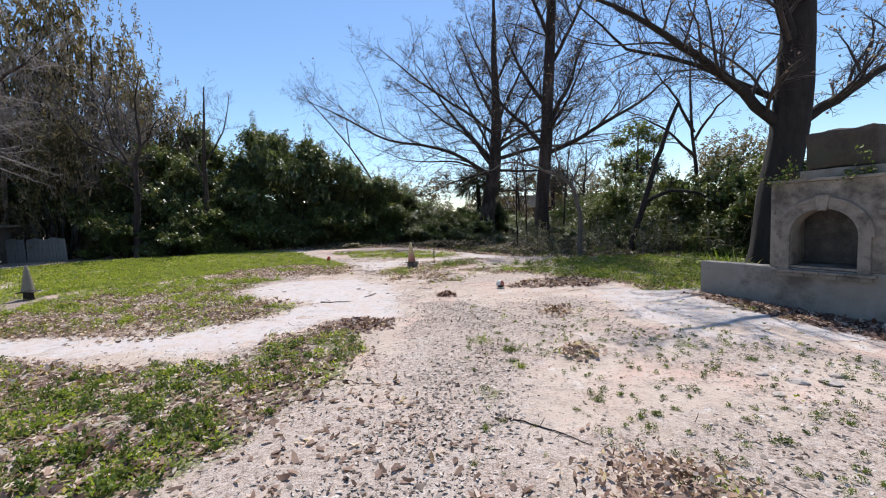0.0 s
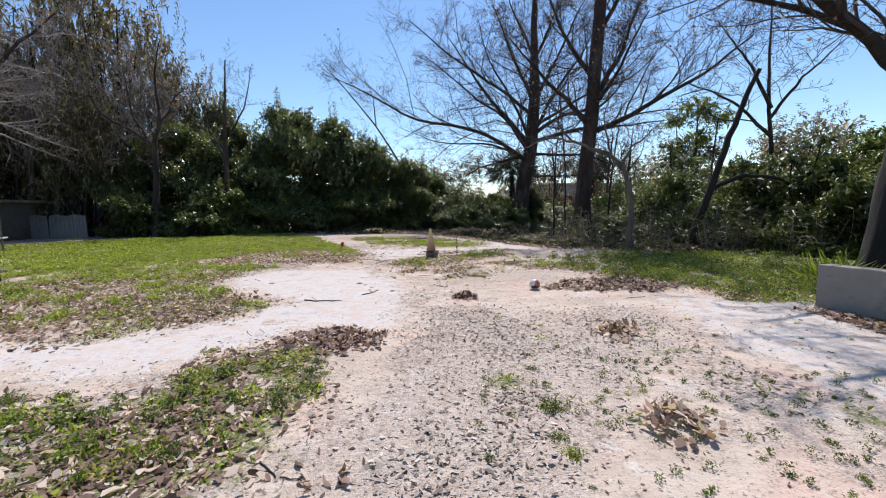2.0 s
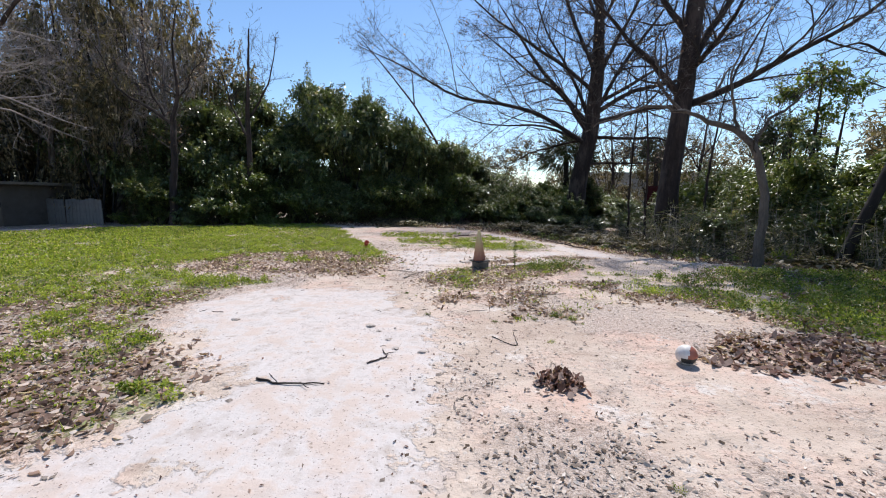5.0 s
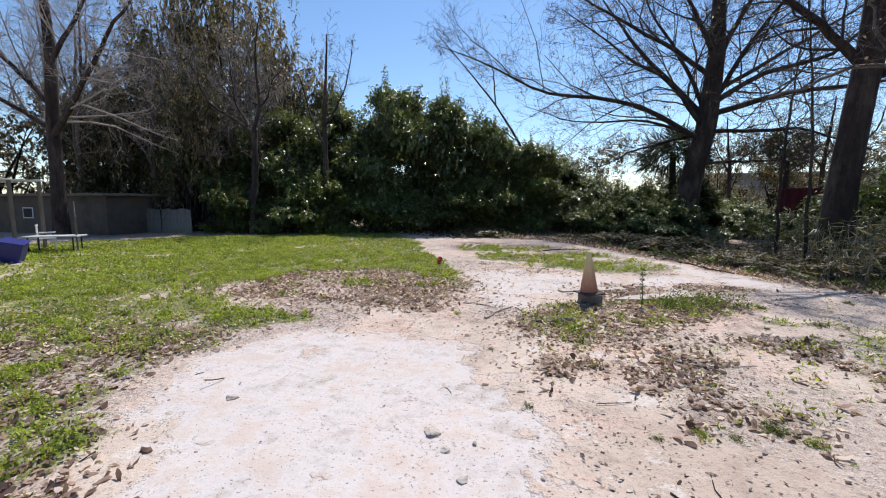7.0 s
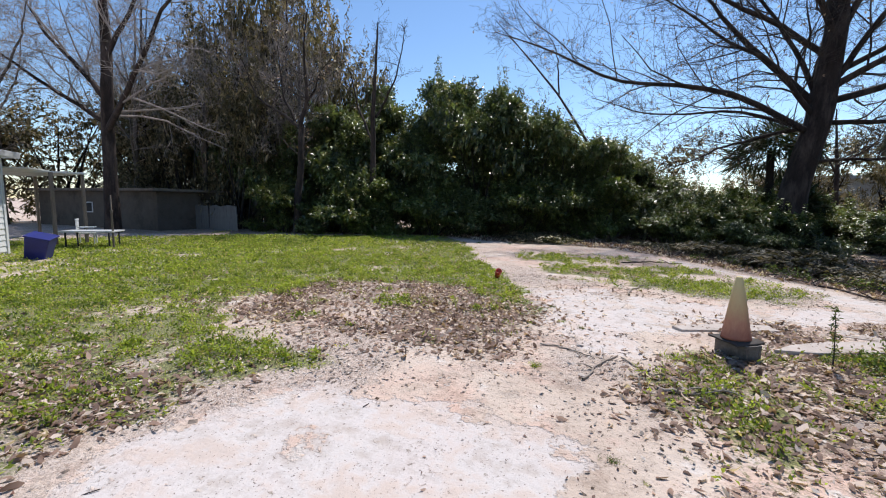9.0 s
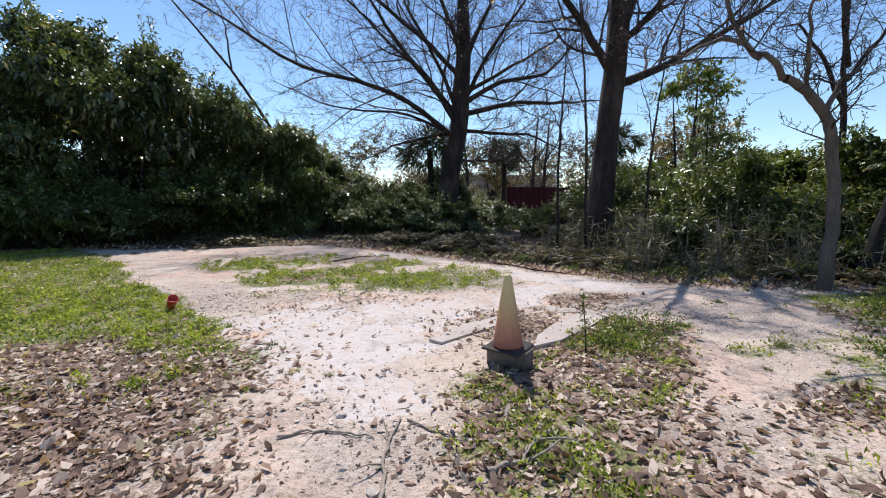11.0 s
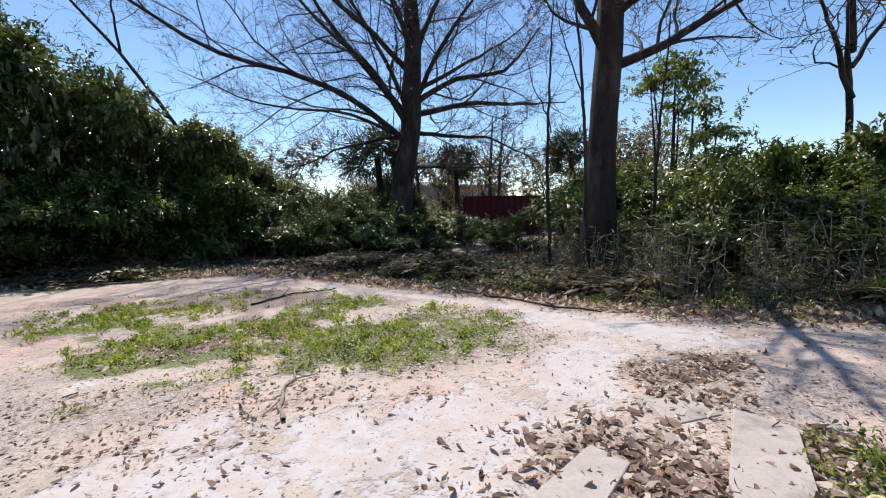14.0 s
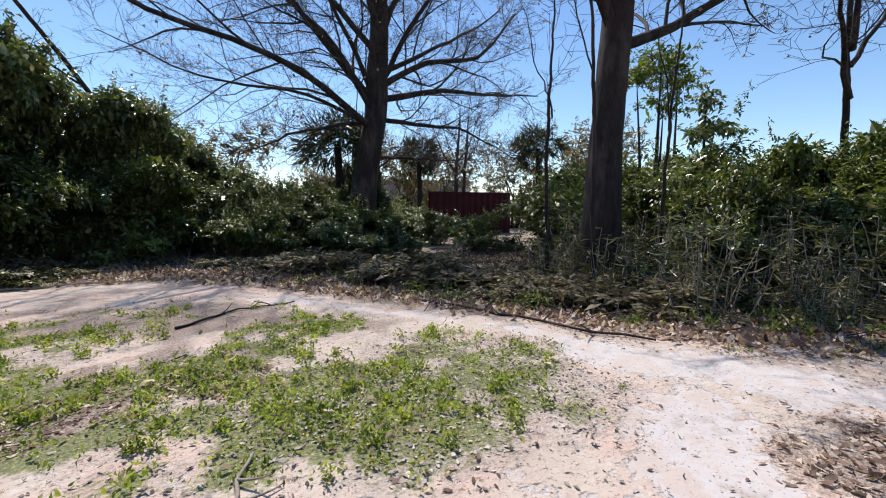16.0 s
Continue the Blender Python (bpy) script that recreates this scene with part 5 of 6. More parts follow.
spiky_plant(7.35, 10.7, 0.75, 90, "bright green spiky plant beside the low wall")
spiky_plant(6.6, 17.3, 0.6, 60, "bright green spiky plant in the brush")
vine = thing("vine", "leafy vine trailing over the fireplace top", "vine", at=pose(5.31, 8.45, 0, 0, 0, -63.2))
t = Tubes()
vine_pts = []
for k in range(9):
    u0 = (1.35, 2.55)[k % 2] + rng.normal() * 0.12
    line = branch_line((u0, 0.1, 2.0), (rng.normal() * 0.8, -0.5, 0.35), 0.55, 8, 0.3, -0.12)
    t.add(line, np.linspace(0.006, 0.002, 9), 4)
    vine_pts.append(line[rng.integers(0, 9, 26)] + rng.normal(size=(26, 3)) * 0.03)
part("stem_tuft", t.mesh("stem_tuft", M_TWIG), vine)
vine_pts = np.concatenate(vine_pts)
part("leafage", quads("leafage", leaves(vine_pts, rng.normal(size=vine_pts.shape), 0.06, 0.04), M_WEED), vine)


def palm(x, y, tall, reach, label):
    ob = thing("palm_tree", label, "palm tree", at=pose(x, y, -0.4))
    t = Tubes()
    t.add(resample([(0, 0, 0), (0.1, 0, tall * 0.5), (0, 0, tall)], 12), np.linspace(0.24, 0.17, 12), 10, 0.06)
    part("trunk", t.mesh("trunk", M_BARK_DARK), ob)
    at, way = [], []
    for _ in range(46):
        d = unit(rng.normal(size=3) * [1, 1, 0.55] + [0, 0, -0.1 if rng.random() < 0.55 else 0.5])
        tip = np.array([0, 0, tall]) + d * reach * rng.uniform(0.4, 0.75)
        n = 34
        at.append(np.repeat(tip[None], n, 0))
        fan = unit(d + rng.normal(size=(n, 3)) * 0.7)
        fan[:, 2] -= 0.35
        way.append(fan)
    at, way = np.concatenate(at), np.concatenate(way)
    part("frond_crown", quads("frond_crown", leaves(at, way, reach * rng.uniform(0.35, 0.6, len(at)), 0.07, 0.3), M_PALM), ob)
    return ob


palm(3.3, 37.0, 5.0, 2.3, "dark shaggy cabbage palm with hanging dead fronds")
palm(19.2, 40.0, 6.2, 2.0, "fan palm rising above distant bushes")
palm(12.6, 47.0, 6.0, 1.8, "fan palm rising above distant bushes")
palm(4.6, 36.2, 2.2, 1.2, "low dark palmetto at the foot of the tree")
feather = shrub("young_tree", "airy dark green young tree above the reeds", "tree", [(0, 0, 3.0, 0.9, 0.4), (0.8, 0, 2.2, 0.9, 0.4), (-0.9, 0.2, 2.6, 0.7, 0.35), (0.3, 0, 3.9, 0.6, 0.35), (-0.3, 0, 4.5, 0.35, 0.3), (1.1, 0.2, 3.2, 0.5, 0.3), (-0.9, 0, 1.5, 0.9, 0.45), (0.8, 0, 1.3, 0.9, 0.45), (-0.7, 0, 3.6, 0.4, 0.25)], 5200, 0.15, 0.065, M_LEAF, 8, inner=0.8, deep=30, shoots=10)
plant(feather, 9.7, 22.4, 10, 1.15, 1.05)
plant(feather, 11.4, 17.0, 130, 1.1, 0.85)
FILL = [(8.4, 25.5, 1.1, 1.15), (10.4, 26.5, 1.2, 1.2), (12.8, 26.8, 1.3, 1.25), (15.4, 26, 1.3, 1.3), (2.8, 36.5, 1.1, 1.1), (4.4, 38.5, 1.1, 1.0), (6.2, 38.0, 1.1, 0.95), (-1.6, 35.5, 1.1, 1.1), (0.6, 36.5, 1.1, 1.05), (2.0, 34.6, 0.8, 0.85), (6.4, 35.6, 0.8, 0.7), (-4.6, 37.0, 1.3, 1.2), (-8.5, 36.0, 1.3, 1.4), (-12.5, 35.0, 1.4, 1.5)]
for i, (x, y, k, h) in enumerate(FILL):
    plant(MIDS[1 + i % 2], x, y, 83 * i, k, h)
plume = shrub("spring_tree", "slim tree with fresh yellow-green spring crown", "tree", [(0, 0, 6.6, 1.1, 0.7), (0.9, 0, 6.1, 0.8, 0.5), (-0.9, 0.2, 6.0, 0.8, 0.5), (0.2, 0, 5.2, 0.9, 0.4)], 3000, 0.13, 0.05, M_WEED, 5, inner=0.8, bark=M_BARK)
plant(plume, 12.2, 25.6, 0, 1.15, 1.08)


# ---- cones, block, ball and small finds ----
M_CONE = surface("faded_cone_plastic", (0.50, 0.30, 0.155), (0.66, 0.46, 0.24), 2.4, 0.6, bump=0.15, fine=30, stain=(0.62, 0.50, 0.26), stain_at=0.52)
ct, cs = M_CONE.node_tree, M_CONE.node_tree.nodes["Principled BSDF"]
split = ct.nodes.new("ShaderNodeSeparateXYZ")
ct.links.new(ct.nodes.new("ShaderNodeTexCoord").outputs["Generated"], split.inputs[0])
blotch = noise_of(ct, 9.0, 4.0, 0.7).outputs[0]
rise = calc(ct, "ADD", split.outputs[2], calc(ct, "MULTIPLY", calc(ct, "SUBTRACT", blotch, 0.5), 0.35))
ct.links.new(ramp(ct, rise, [(0.05, (0.36, 0.13, 0.085)), (0.25, (0.52, 0.235, 0.14)), (0.5, (0.60, 0.38, 0.19)), (0.85, (0.66, 0.52, 0.25))]), cs.inputs["Base Color"])
M_CONE_GREY = surface("grey_weathered_cone", (0.16, 0.14, 0.105), (0.27, 0.235, 0.175), 4, 0.7, bump=0.2, stain=(0.12, 0.10, 0.075), stain_at=0.6)
M_RED = surface("red_plastic", (0.42, 0.03, 0.02), (0.60, 0.06, 0.035), 8, 0.45, bump=0.1)


def cone_thing(x, y, z, tall, lean, turn, mat, label):
    ob = thing("traffic_cone", label, "traffic cone", at=pose(x, y, z, lean, 0, turn))
    k = tall / 0.66
    v, f = lathe([(0.135 * k, 0.026), (0.13 * k, 0.05), (0.118 * k, 0.12), (0.085 * k, 0.33), (0.05 * k, 0.54), (0.03 * k, 0.645), (0.021 * k, 0.66), (0.014 * k, 0.655), (0.02 * k, 0.6)], 28, 0.02)
    v = [(a, b, c * k if c > 0.03 else c) for a, b, c in v]
    part("cone_body", mesh_of("cone_body", v, f[:-1], mat, True), ob)
    bm = box_bm(-0.175 * k, -0.165 * k, 0.0, 0.175 * k, 0.165 * k, 0.022, 0.01)
    bmesh.ops.subdivide_edges(bm, edges=[e for e in bm.edges if e.calc_length() > 0.1], cuts=4, use_grid_fill=True)
    for v in bm.verts:
        v.co.z += 0.02 * noise.noise(v.co * 5) - 0.25 * max(0, abs(v.co.x) - 0.15) * (1 if v.co.x > 0 else 0.3)
    part("base_plate", data_of(bm, "base_plate", M_RUBBER), ob, "black worn rubber base plate")
    return ob


def hollow_block(x, y, z, turn):
    ob = thing("concrete_block", "dirty hollow grey concrete block on the ground", "concrete block", at=pose(x, y, z, 0, 0, turn))
    for dims in ((-0.195, -0.095, 0, 0.195, -0.063, 0.19), (-0.195, 0.063, 0, 0.195, 0.095, 0.19)):
        box("face_shell", dims, M_BLOCK, ob, 0.006, rough=0.003)
    for cx in (-0.178, 0, 0.178):
        box("web", (cx - 0.016, -0.061, 0, cx + 0.016, 0.061, 0.186), M_BLOCK, ob, 0.004)
    return ob


g = floor_at(-1.1, 14.5)
hollow_block(-1.1, 14.5, g - 0.02, -52)
cone_thing(-1.12, 14.5, g + 0.172, 0.70, 2.0, -52, M_CONE, "sun-faded orange traffic cone standing on a concrete block")
g = floor_at(-10.3, 10.1)
stub = thing("stump", "short dark wooden stump under the grey cone", "stump", at=pose(-10.3, 10.1, g - 0.05))
v, f = lathe([(0.12, 0), (0.1, 0.08), (0.095, 0.22), (0.09, 0.235)], 14, 0.15)
part("stump_wood", mesh_of("stump_wood", v, f, M_BARK_DARK, True), stub)
cone_thing(-10.3, 10.1, g + 0.186, 0.66, 0, 20, M_CONE_GREY, "grey weathered cone standing on a dark stump")

g = floor_at(-4.96, 17.6)
cup = thing("red_cup", "crumpled red plastic cup lying in weeds", "cup", at=pose(-4.96, 17.6, g + 0.045, 38, 14, 20))
v, f = lathe([(0.05, 0), (0.055, 0.05), (0.066, 0.15), (0.072, 0.2), (0.066, 0.2), (0.05, 0.03)], 18, 0.2)
part("cup_wall", mesh_of("cup_wall", v, f, M_RED, True), cup)

M_BALL_WHITE = surface("scuffed_white_vinyl", (0.52, 0.48, 0.44), (0.74, 0.70, 0.66), 9, 0.5, bump=0.1)
M_BALL_RED = surface("rust_red_vinyl", (0.28, 0.085, 0.05), (0.40, 0.14, 0.085), 9, 0.5, bump=0.1)
M_BLACK = surface("black_vinyl", (0.012, 0.012, 0.012), (0.04, 0.038, 0.036), 9, 0.5, bump=0.1)
g = floor_at(1.3, 9.45)
ball = thing("ball", "scuffed white, red and black ball on sand", "ball", at=pose(1.3, 9.45, g + 0.093, 0, 0, -30))


def ball_panel(c):
    if -0.06 < c.z < -0.015 and c.x > -0.03:
        return "black_panel"
    return "red_panel" if c.x > 0.035 and c.z > -0.02 else "white_panel"


for name, mat in (("white_panel", M_BALL_WHITE), ("red_panel", M_BALL_RED), ("black_panel", M_BLACK)):
    bm = bmesh.new()
    bmesh.ops.create_uvsphere(bm, u_segments=40, v_segments=26, radius=0.096)
    bmesh.ops.delete(bm, geom=[q for q in bm.faces if ball_panel(q.calc_center_median()) != name], context="FACES")
    part(name, data_of(bm, name, mat, True), ball)


def leaf_heap(x, y, size, count, mat, label, length=0.085, lobed=True):
    ob = thing("leaf_heap", label, "leaf heap", at=pose(x, y, floor_at(x, y)))
    at = rng.normal(size=(count, 3)) * [size, size, 0]
    at[:, 2] = np.maximum(0.01, size * 0.75 * np.exp(-(at[:, 0] ** 2 + at[:, 1] ** 2) / (1.6 * size * size)) * rng.random(count))
    way = rng.normal(size=(count, 3)) * [1, 1, 0.45]
    part("heaped_leaf", folded("heaped_leaf", lying(at, length * rng.uniform(0.6, 1.4, count), 0.5), mat) if lobed else quads("heaped_leaf", leaves(at, way, length * rng.uniform(0.6, 1.4, count), length * 0.3), mat), ob)
    return ob


leaf_heap(0.05, 8.85, 0.085, 420, M_LITTER_RED, "small heap of dark red-brown dry leaves", 0.07)
leaf_heap(1.55, 4.75, 0.13, 90, M_LITTER, "small heap of curled brown leaves")
leaf_heap(1.9, 6.9, 0.14, 110, M_LITTER, "small heap of curled brown leaves")
leaf_heap(1.25, 2.2, 0.26, 700, M_LITTER, "flat heap of dry brown leaves", 0.045)


def stick(points, r, mat, label, side=None):
    """A fallen branch lying on the ground."""
    base = points[0]
    ob = thing("fallen_stick", label, "stick", at=pose(base[0], base[1], floor_at(*base)))
    n = 12
    line = resample([(x - base[0], y - base[1], 0) for x, y in points], n)
    line[1:-1, :2] += rng.normal(size=(n - 2, 2)) * r * 0.9
    for p in line:
        p[2] = floor_at(p[0] + base[0], p[1] + base[1]) - floor_at(*base) + r * rng.uniform(0.7, 1.6)
    t = Tubes()
    t.add(line, np.linspace(r, r * 0.5, n), 7, 0.1)
    part("stem", t.mesh("stem", mat), ob)
    for k in (4, 7, 9)[:2 if r < 0.015 else 3]:
        s = Tubes()
        way = unit(line[k + 1] - line[k] + np.array([rng.normal() * 0.7, rng.normal() * 0.7, 0.25]))
        s.add(branch_line(line[k], way, r * 14, 4, 0.15, -0.03), np.linspace(r * 0.55, r * 0.2, 5), 5)
        part("side_twig", s.mesh("side_twig", mat), ob)
    return ob


for pts, r, mat, label in (
    ([(-2.48, 13.0), (-2.4, 13.4), (-2.24, 13.8)], 0.018, M_DEADWOOD, "bleached crooked stick on the path"),
    ([(-3.06, 13.77), (-2.8, 13.8), (-2.45, 13.6)], 0.014, M_DEADWOOD, "thin bent brown stick on the path"),
    ([(-2.2, 13.76), (-2.05, 13.55), (-1.85, 13.36)], 0.012, M_DEADWOOD, "thin pale stick by the weeds"),
    ([(-1.87, 13.08), (-1.6, 13.15), (-1.34, 13.36)], 0.026, M_DEADWOOD, "thick pale branch lying in weeds"),
    ([(-2.31, 17.26), (-2.33, 17.7), (-2.09, 18.44)], 0.024, M_DEADWOOD, "pale barked branch lying at the grass edge"),
    ([(-2.73, 21.75), (-2.4, 22.0), (-2.0, 22.47), (-1.2, 22.6)], 0.026, M_BARK, "dark fallen branch on bare sand"),
    ([(0.6, 22.0), (1.0, 21.2), (1.57, 19.3), (2.0, 18.6)], 0.035, M_BARK, "long dark fallen branch along the path's edge"),
    ([(0.49, 3.23), (0.75, 3.05), (1.01, 2.78)], 0.009, M_BARK_DARK, "thin dark twig on the sand"),
    ([(-1.08, 4.2), (-0.9, 4.05), (-0.69, 4.02)], 0.008, M_BARK_DARK, "thin dark twig on the sand"),
    ([(-2.55, 8.35), (-2.3, 8.3), (-1.95, 8.4)], 0.014, M_BARK_DARK, "dark twig on the pale crust"),
    ([(-1.75, 8.9), (-1.6, 9.1), (-1.72, 9.3)], 0.012, M_TWIG, "short brown twig on pale crust"),
    ([(-0.6, 9.9), (-0.3, 9.6), (-0.35, 10.1)], 0.008, M_BARK_DARK, "thin dark twig on the sand"),
    ([(-7.5, 25.9), (-5.0, 26.3), (-2.6, 26.0)], 0.04, M_DEADWOOD, "long pale branch along the brush edge"),
    ([(-0.4, 12.2), (0.0, 12.0), (0.5, 12.2)], 0.014, M_DEADWOOD, "short pale stick among leaves"),
    ([(5.6, 18.6), (5.9, 19.4), (6.3, 20.4)], 0.03, M_DEADWOOD, "pale dead branch in the brush"),
):
    stick(pts, r * 0.75, mat, label)


def lump(verts_out, faces_out, x, y, z, r, flat, seed):
    k = len(verts_out)
    base = [(1, 0, 0), (0, 1, 0), (-1, 0, 0), (0, -1, 0), (0, 0, 1), (0, 0, -1)]
    rr = random.Random(seed)
    a = rr.uniform(0, 6.28)
    for bx, by, bz in base:
        s = r * rr.uniform(0.6, 1.25)
        px, py = bx * s, by * s * rr.uniform(0.6, 1)
        verts_out.append((x + px * math.cos(a) - py * math.sin(a), y + px * math.sin(a) + py * math.cos(a), z + bz * s * flat + r * 0.12 * flat))
    for i, j in ((0, 1), (1, 2), (2, 3), (3, 0)):
        faces_out.append((k + i, k + j, k + 4))
        faces_out.append((k + j, k + i, k + 5))


def rock(x, y, size, flat, label, seed, mat=None):
    bm = bmesh.new()
    bmesh.ops.create_icosphere(bm, subdivisions=2, radius=size)
    for v in bm.verts:
        v.co += noise.noise_vector(v.co / size * 1.1 + Vector((seed, 0, 0))) * size * 0.6 + noise.noise_vector(v.co / size * 3 + Vector((seed, 5, 0))) * size * 0.1
        v.co.z = v.co.z * flat
    return thing("rock", label, "rock", at=pose(x, y, floor_at(x, y) + size * flat * 0.3, 0, 0, seed * 40), me=data_of(bm, "rock", mat or M_STONE))


rock(6.5, 20.1, 0.28, 0.65, "rounded grey boulder under the reeds", 3)
rock(6.15, 18.7, 0.14, 0.6, "pale stone lying in the brush", 5)
for i, (x, y, s) in enumerate([(-1.3, 9.3, 0.06), (-2.1, 10.0, 0.075), (-1.95, 9.85, 0.05), (-1.75, 9.6, 0.045), (-1.6, 9.35, 0.05), (3.3, 3.75, 0.1), (3.55, 3.7, 0.11), (3.75, 3.85, 0.09), (3.1, 3.95, 0.07), (2.9, 3.5, 0.06), (4.1, 3.6, 0.08), (-2.65, 13.95, 0.06), (-2.5, 13.1, 0.055), (-1.1, 3.0, 0.05), (-0.9, 3.5, 0.05), (-1.2, 3.8, 0.06), (-0.5, 2.7, 0.045), (0.6, 7.1, 0.05), (0.2, 7.3, 0.07), (-3.9, 9.9, 0.07), (-3.2, 18.1, 0.06)]):
    rock(x, y, s * 0.75, 0.36, "flat broken chunk of pale concrete", i, M_CONCRETE)


def slab(outline, thick, label, mat=None):
    """A broken piece of concrete paving."""
    cx, cy = sum(p[0] for p in outline) / len(outline), sum(p[1] for p in outline) / len(outline)
    bm = bmesh.new()
    lower = [bm.verts.new((x - cx, y - cy, -0.12)) for x, y in outline]
    upper = [bm.verts.new((x - cx, y - cy, thick)) for x, y in outline]
    n = len(outline)
    bm.faces.new(upper)
    bm.faces.new(lower[::-1])
    for i in range(n):
        bm.faces.new((lower[i], lower[(i + 1) % n], upper[(i + 1) % n], upper[i]))
    bmesh.ops.bevel(bm, geom=bm.edges[:], offset=0.008, segments=2, affect="EDGES", profile=0.5)
    return thing("paving_slab", label, "slab", at=pose(cx, cy, floor_at(cx, cy)), me=data_of(bm, "paving_slab", mat or M_CONCRETE))


slab([(0.69, 15.93), (0.79, 15.58), (0.2, 15.2), (-0.33, 14.89), (-0.72, 14.79), (-0.5, 15.1), (-0.13, 15.43)], 0.03, "pale concrete strip half buried beside the cone")
slab([(-1.69, 15.35), (-1.58, 15.2), (-1.0, 15.5), (-0.45, 15.78), (-0.53, 16.03), (-1.15, 15.78)], 0.024, "broken pale concrete slab edge in the path")
slab([(0.15, 16.0), (0.6, 15.95), (0.75, 16.25), (0.3, 16.35)], 0.01, "small broken concrete piece by the path")

# ---- shed side of the yard ----
M_SIDING = surface("white_lap_siding", (0.50, 0.51, 0.51), (0.66, 0.66, 0.65), 3, 0.6, bump=0.1, stain=(0.45, 0.45, 0.42), stain_at=0.68)
M_ROOFING = surface("pale_metal_roof", (0.42, 0.42, 0.41), (0.62, 0.62, 0.60), 2.5, 0.45, 0.3, bump=0.1, stain=(0.25, 0.22, 0.19), stain_at=0.62)
# tan block with the trees' shade put into its colour
M_TAN_SHADED = surface("tan_painted_block", (0.075, 0.06, 0.048), (0.13, 0.105, 0.085), 2, 0.9, bump=0.2, stain=(0.05, 0.04, 0.032), stain_at=0.6)
M_TIMBER = surface("grey_old_timber", (0.09, 0.07, 0.055), (0.22, 0.18, 0.145), 6, 0.9, bump=0.5, stretch=(1, 1, 0.2))
M_BLUE = surface("blue_plastic", (0.006, 0.009, 0.10), (0.012, 0.02, 0.19), 3, 0.45, bump=0.1)
M_GREYBOX = surface("grey_white_enamel", (0.40, 0.41, 0.42), (0.56, 0.57, 0.57), 2, 0.55, bump=0.05, stain=(0.28, 0.27, 0.25), stain_at=0.64)
M_DARK = surface("dark_opening", (0.01, 0.01, 0.011), (0.03, 0.03, 0.032), 3, 0.7)
M_BOARD = surface("pale_weathered_board", (0.12, 0.115, 0.115), (0.20, 0.195, 0.19), 3, 0.9, bump=0.3, stain=(0.065, 0.06, 0.055), stain_at=0.55, stretch=(1, 1, 0.3))
M_RUST = surface("dark_red_sheet", (0.028, 0.003, 0.006), (0.055, 0.008, 0.011), 1.5, 0.6, 0.0, bump=0.1, stain=(0.06, 0.01, 0.012), stain_at=0.6)

M_RUST.node_tree.nodes["Principled BSDF"].inputs["Specular IOR Level"].default_value = 0.15

shed = thing("shed", "white lap-sided shed with pale metal roof and dark vent", "shed", at=pose(-13.3, 9.55, -0.2, 0, 0, 138.4))
box("core_wall", (0.0, 0.03, 0.0, 6.35, 4.0, 2.75), M_SIDING, shed, 0.0)
bm = box_bm(0, -0.012, 0, 6.35, 0.026, 0.165, 0)
for v in bm.verts:
    v.co.y += -0.022 if v.co.z < 0.08 and v.co.y < 0.01 else 0
board_mesh = data_of(bm, "board", M_SIDING)
for i in range(17):
    part("board", board_mesh, shed, "", pose(0, 0, 0.16 * i))
box("corner_board", (6.352, -0.05, 0, 6.45, 0.06, 2.75), M_SIDING, shed, 0.006)
box("vent_opening", (4.9, -0.07, 1.98, 6.1, -0.04, 2.42), M_DARK, shed, 0.004, "dark window opening under the eave")
box("vent_sill", (4.85, -0.10, 1.93, 6.15, -0.04, 1.975), M_SIDING, shed, 0.004)
box("roof_slab", (-0.2, -0.35, 2.754, 6.7, 4.4, 2.92), M_ROOFING, shed, 0.02, "pale metal roof edge")
box("awning", (6.5, -0.6, 2.47, 7.6, 1.0, 2.51), M_ROOFING, shed, 0.006)
carport = thing("carport", "lean-to carport with pale metal roof on timber posts", "carport", at=pose(-19.55, 16.5, -0.2))
box("roof_panel", (-4.4, -2.05, 2.50, -0.3, 0.0, 2.55), M_ROOFING, carport, 0.006)
for i in range(5):
    box("roof_rib", (-4.4, -2.0 + 0.47 * i, 2.554, -0.3, -1.96 + 0.47 * i, 2.58), M_ROOFING, carport, 0.004)
for px, py in ((0.0, -1.16), (-4.2, -1.95), (-4.2, -0.15), (-0.45, -0.15)):
    box("post", (px, py, -0.1, px + 0.09, py + 0.09, 2.496), M_TIMBER, carport, 0.006)
rear = thing("block_outbuilding", "low tan block outbuilding coloured dark as in tree shade", "outbuilding", at=pose(-35.5, 20.4, -0.2, 0, 0, 5))
box("wall_front", (0, 0, 0, 10.6, 0.2, 2.1), M_TAN_SHADED, rear, 0.01, rough=0.01)
box("wall_side", (10.604, 0, 0, 10.8, 4, 2.1), M_TAN_SHADED, rear, 0.01)
# dark timber surface stands in for a roof shaded by trees
box("roof", (-0.4, -0.4, 2.104, 11.2, 4.3, 2.25), M_TIMBER, rear, 0.02)
box("window_frame", (4.6, -0.03, 0.9, 5.4, -0.004, 1.5), M_SIDING, rear, 0.006)
box("window_pane", (4.66, -0.034, 0.96, 5.34, -0.031, 1.44), M_DARK, rear, 0.0)
